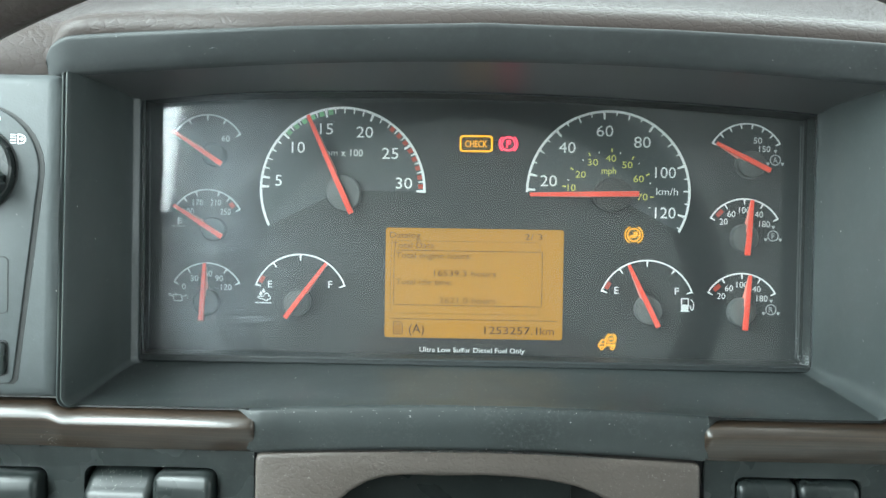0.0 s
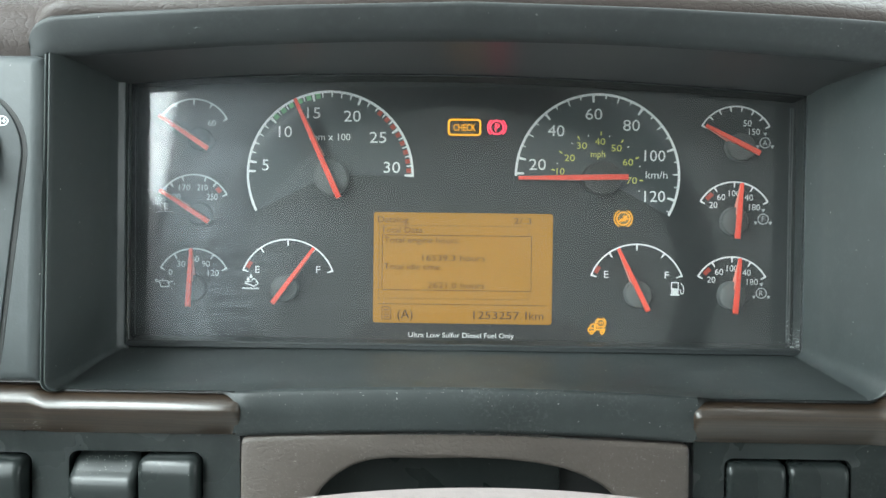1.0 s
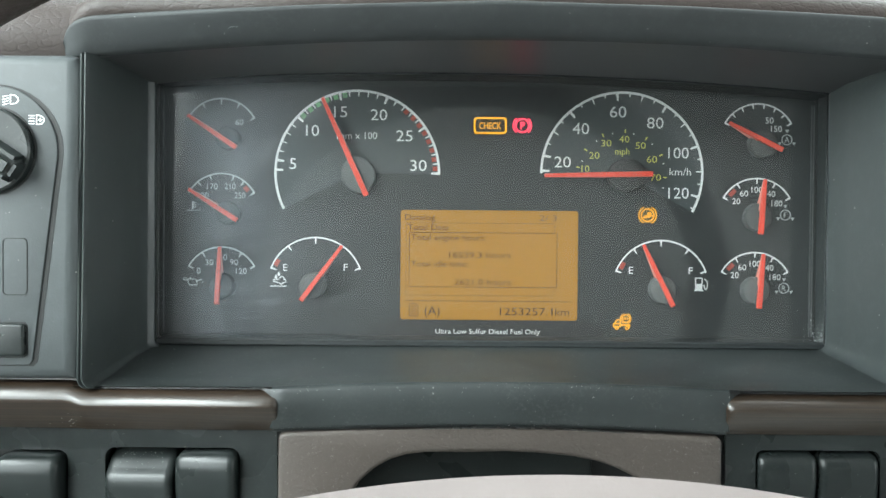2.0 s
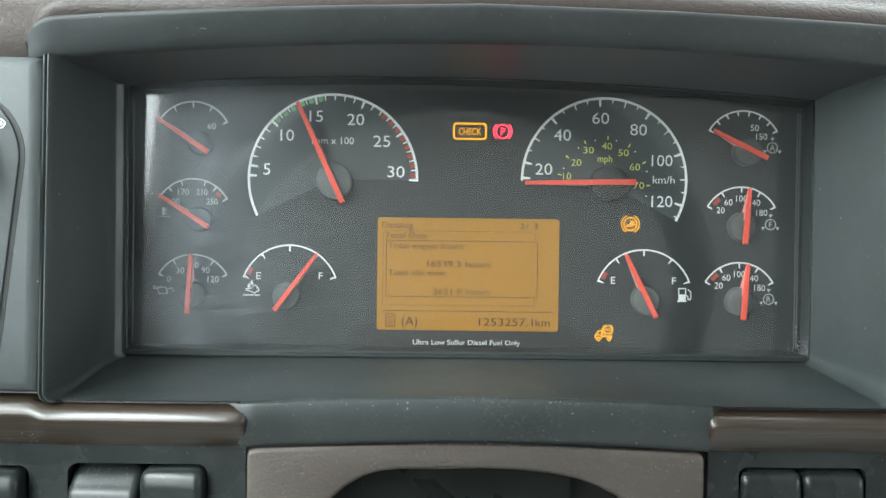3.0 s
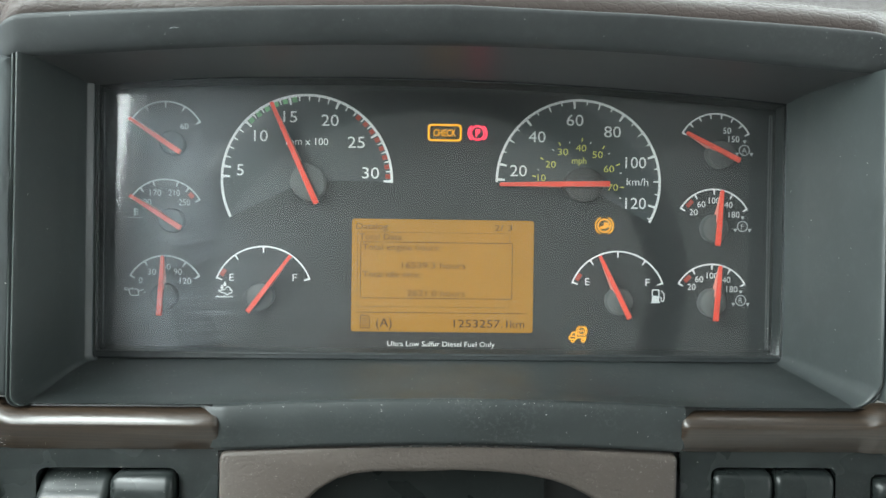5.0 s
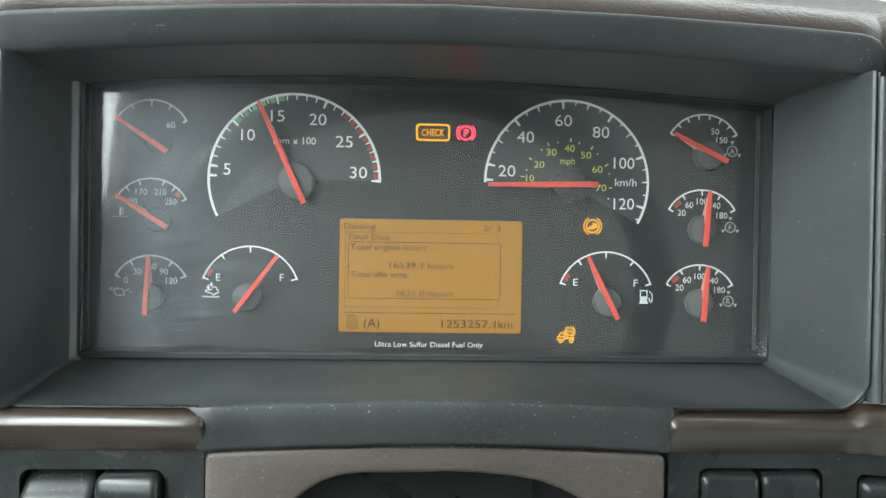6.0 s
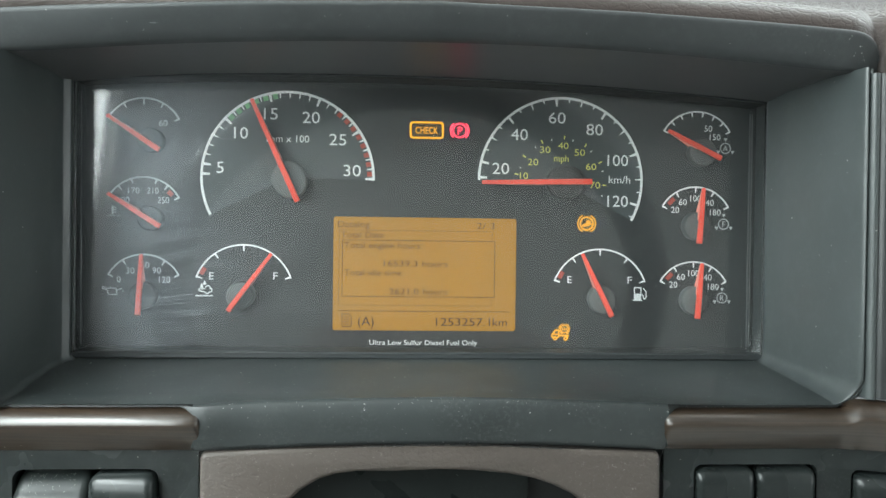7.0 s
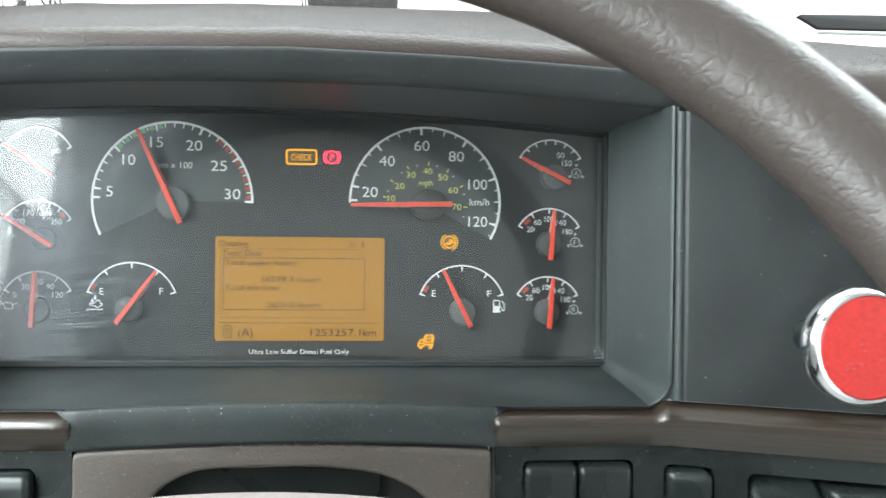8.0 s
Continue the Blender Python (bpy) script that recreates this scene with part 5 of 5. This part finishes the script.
def crumbs():
    """Pale crumbs along the sloping top of the pressed switch."""
    rng = random.Random(17)
    bits = []
    for i in range(60):
        x, f = -180.5 + 22 * rng.random(), 1.2 + 7.6 * rng.random() ** 2
        a, w = rng.gauss(0, 0.7), 0.12 + 0.5 * rng.random() ** 3
        bits.append(bar(x, -146.4 - f, x + w * math.cos(a), -146.4 - f + 0.4 * w * math.sin(a), 0.1 + 0.16 * rng.random(), -91.5 - f))
    bm = join(*bits)
    for v in bm.verts:
        v.co = recede(*v.co, 1.0)
    tagged(part("crumbs", bm, LINT, pressed_switch, "pale crumbs of dust"), kind="stuff")


crumbs()
rocker(-151.4, -121.9, -146.0, 0, False, "dark grey plastic rocker switch beside the column cover")
rocker(136.0, 165.0, -144.2, 3.4, False, "dark blank rocker switch in a pair")
rocker(166.0, 195.4, -144.3, 3.4, False, "dark blank rocker switch in a pair")
rocker(214.8, 237.2, -147.2, 3.4 + right_turn(214.6), False, "dark single rocker switch", -0.42)
rocker(256.0, 289.0, -149.0, 0.5 + right_turn(256.0), True, "dark rocker switch pressed at the top", -0.42)
rocker(291.0, 324.0, -150.0, 3.0 + right_turn(291.0), False, "dark rocker switch beside a pressed one", -0.42)


# ---- knobs on the turned panel ----
def brake_knob():
    x, z = 279.0, -71.2
    y0 = -106 + right_turn(x)
    knob = thing("brake_knob", (x, y0, z), "round red brake knob with a scratched face in a chrome ring", "knob")
    part("stem", lathe(x, z, [(9, y0 + 3), (9, -172), (12, -174)], 32), SWITCH, knob)
    part("collar", lathe(x, z, [(20.5, -166), (22.2, -167.5), (22.6, -171), (22.0, -172.5), (0, -172.4)], 56), SWITCH, knob)
    part("chrome_ring", lathe(x, z, [(25.9, -172), (28.0, -174.0), (28.4, -178.0), (27.4, -182.5), (25.2, -184.6), (24.0, -184.2), (23.6, -182.0)], 64), CHROME, knob, "polished chrome ring")
    part("face", lathe(x, z, [(23.7, -180), (23.7, -183.4), (23.0, -184.0), (12, -184.5), (0, -184.7)], 64), REDKNOB, knob, "red plastic face")
    rng = random.Random(8)
    for i in range(9):
        dx, dz, a, w = -5 + 4.5 * rng.gauss(0, 1), -8 + 2.6 * rng.gauss(0, 1), rng.random() * 1.2, 0.5 + 1.1 * rng.random()
        part("chip", bar(x + dx, z + dz, x + dx + w * math.cos(a), z + dz + w * math.sin(a), 0.25 + 0.4 * rng.random(), -185.0), HUBPAD_M, knob)


brake_knob()


def round_socket():
    x, z = 289.0, 4.0
    y0 = -106 + right_turn(x)
    ob = thing("dash_button", (x, y0, z), "small round button with a black rim and pale face", "button")
    part("rim", lathe(x, z, [(14.5, y0 + 6), (14.5, y0 - 7), (13.0, y0 - 9), (11.2, y0 - 7.5), (11.2, y0 - 4)], 48), RUBBER, ob, "black rim")
    part("face", lathe(x, z, [(11.3, y0 - 2), (11.3, y0 - 5.5), (9, y0 - 6.5), (0, y0 - 6.8)], 48), PALE, ob, "pale face")


round_socket()


# ---- steering wheel ----
WHEEL_C, WHEEL_R, WHEEL_TILT = Vector((5.7, -371.0, -107.3)), 230.2, 31.0  # the wheel leans back from the dial plane
wheel = thing("steering_wheel", (6, -300, -148), "large brown leather steering wheel with a pale hub pad", "steering wheel")


def on_wheel(x, up, out):
    """A point by its place in the wheel's plane and its height out of it toward the driver."""
    c, s = math.cos(radians(WHEEL_TILT)), math.sin(radians(WHEEL_TILT))
    return WHEEL_C + Vector((x, s * up - c * out, c * up + s * out))


def rim():
    bm = bmesh.new()
    n, m = 200, 24
    rings = []
    for i in range(n):
        a = 2 * math.pi * i / n
        ring = []
        for j in range(m):
            b = 2 * math.pi * j / m
            k = WHEEL_R + 19.8 * math.cos(b)
            ring.append(bm.verts.new(on_wheel(k * math.cos(a), k * math.sin(a), 17.2 * math.sin(b))))
        rings.append(ring)
    for i in range(n):
        for j in range(m):
            p, q = rings[i], rings[(i + 1) % n]
            bm.faces.new((p[j], p[(j + 1) % m], q[(j + 1) % m], q[j]))
    return part("rim", bm, WHEEL_M, wheel, "brown wrinkled leather rim", 80)


rim()


def hub_pad():
    """The pad leans with the wheel; its arched top edge stands nearest the dials."""
    half = [(15 + 9.7 * k, -9.4 * (9.7 * k / 85) ** 2) for k in range(-10, 11)]
    loop = half + [(120, -17), (123, -30), (121, -84), (104, -112), (15, -120), (-74, -112), (-91, -84), (-93, -30), (-90, -17)]
    bm = extruded([loop[::-1]], 0, 40, 5)
    c, s = math.cos(radians(WHEEL_TILT)), math.sin(radians(WHEEL_TILT))
    for v in bm.verts:
        d, u = v.co.y, v.co.z
        v.co.y, v.co.z = -284 + s * u + c * d, -104.2 + c * u - s * d
    return part("hub_pad", bm, HUBPAD_M, wheel, "pale pinkish-grey hub pad")


hub_pad()


def spoke(side):
    def at(u, v):
        out = -78 + 74 * u ** 1.4 + 3 * math.sin(math.pi * v)
        return on_wheel(11.3 + side * (90 + 122 * u), -66 + 6 * u + (v - 0.5) * (46 - 14 * u), out)
    return part("spoke", sheet(at, steps(0, 1, 10), steps(0, 1, 5), (0, 7, -5)), SWITCH, wheel, "dark spoke")


spoke(-1)
spoke(1)


def boss():
    bm = lathe(0, 0, [(0, -128), (24, -128), (22, -190), (15, -215), (14, -330)], 40)
    for v in bm.verts:
        v.co = on_wheel(v.co.x + 11, v.co.z - 66, v.co.y)
    return part("boss", bm, SWITCH, wheel)


boss()


# ---- outside ----
def ground():
    bm = bmesh.new()
    bmesh.ops.create_grid(bm, x_segments=12, y_segments=12, size=600)
    for v in bm.verts:
        v.co.z = -1.35
    me = bpy.data.meshes.new("ground")
    bm.to_mesh(me)
    bm.free()
    tagged(new("ground", finish(me, SNOW)), "pale bright yard ground under overcast sky", "ground", kind="structure")


ground()


def wiper():
    ob = thing("windscreen_wiper", (520, 430, 236), "black wiper blade resting along the windscreen", "wiper")
    part("blade", extruded([[(578, 232), (800, 233), (800, 254), (556, 249), (552, 246)]], 424, 430, 2.0), RUBBER, ob)
    part("arm", extruded([[(580, 228), (800, 228.5), (800, 231.5), (580, 231)]], 430.5, 434, 0.6), PALE, ob)


wiper()


def shrubs():
    """A far row of leafless brush behind the yard."""
    rng = random.Random(5)
    verts, faces = [], []
    for i in range(300):
        x = -2.9 + 4.0 * rng.random() if i > 12 else -15.4 + 0.6 * rng.random()
        y = 38 + 6 * rng.random()
        h = 0.4 + 1.3 * rng.random() * (0.5 + 0.5 * math.sin(x * 1.7) ** 2)
        w = 0.03 + 0.05 * rng.random()
        lean = (rng.random() - 0.5) * 1.2
        b = len(verts)
        verts += [(x - w, y, -1.35), (x + w, y, -1.35), (x, y + w * 2, -1.35), (x + lean, y, -1.35 + h * 2.0)]
        faces += [(b, b + 1, b + 3), (b + 1, b + 2, b + 3), (b + 2, b, b + 3)]
    me = bpy.data.meshes.new("far_brush")
    me.from_pydata(verts, [], faces)
    tagged(new("far_brush", finish(me, RUBBER)), "dark leafless brush far across the yard", "brush", kind="stuff")


shrubs()
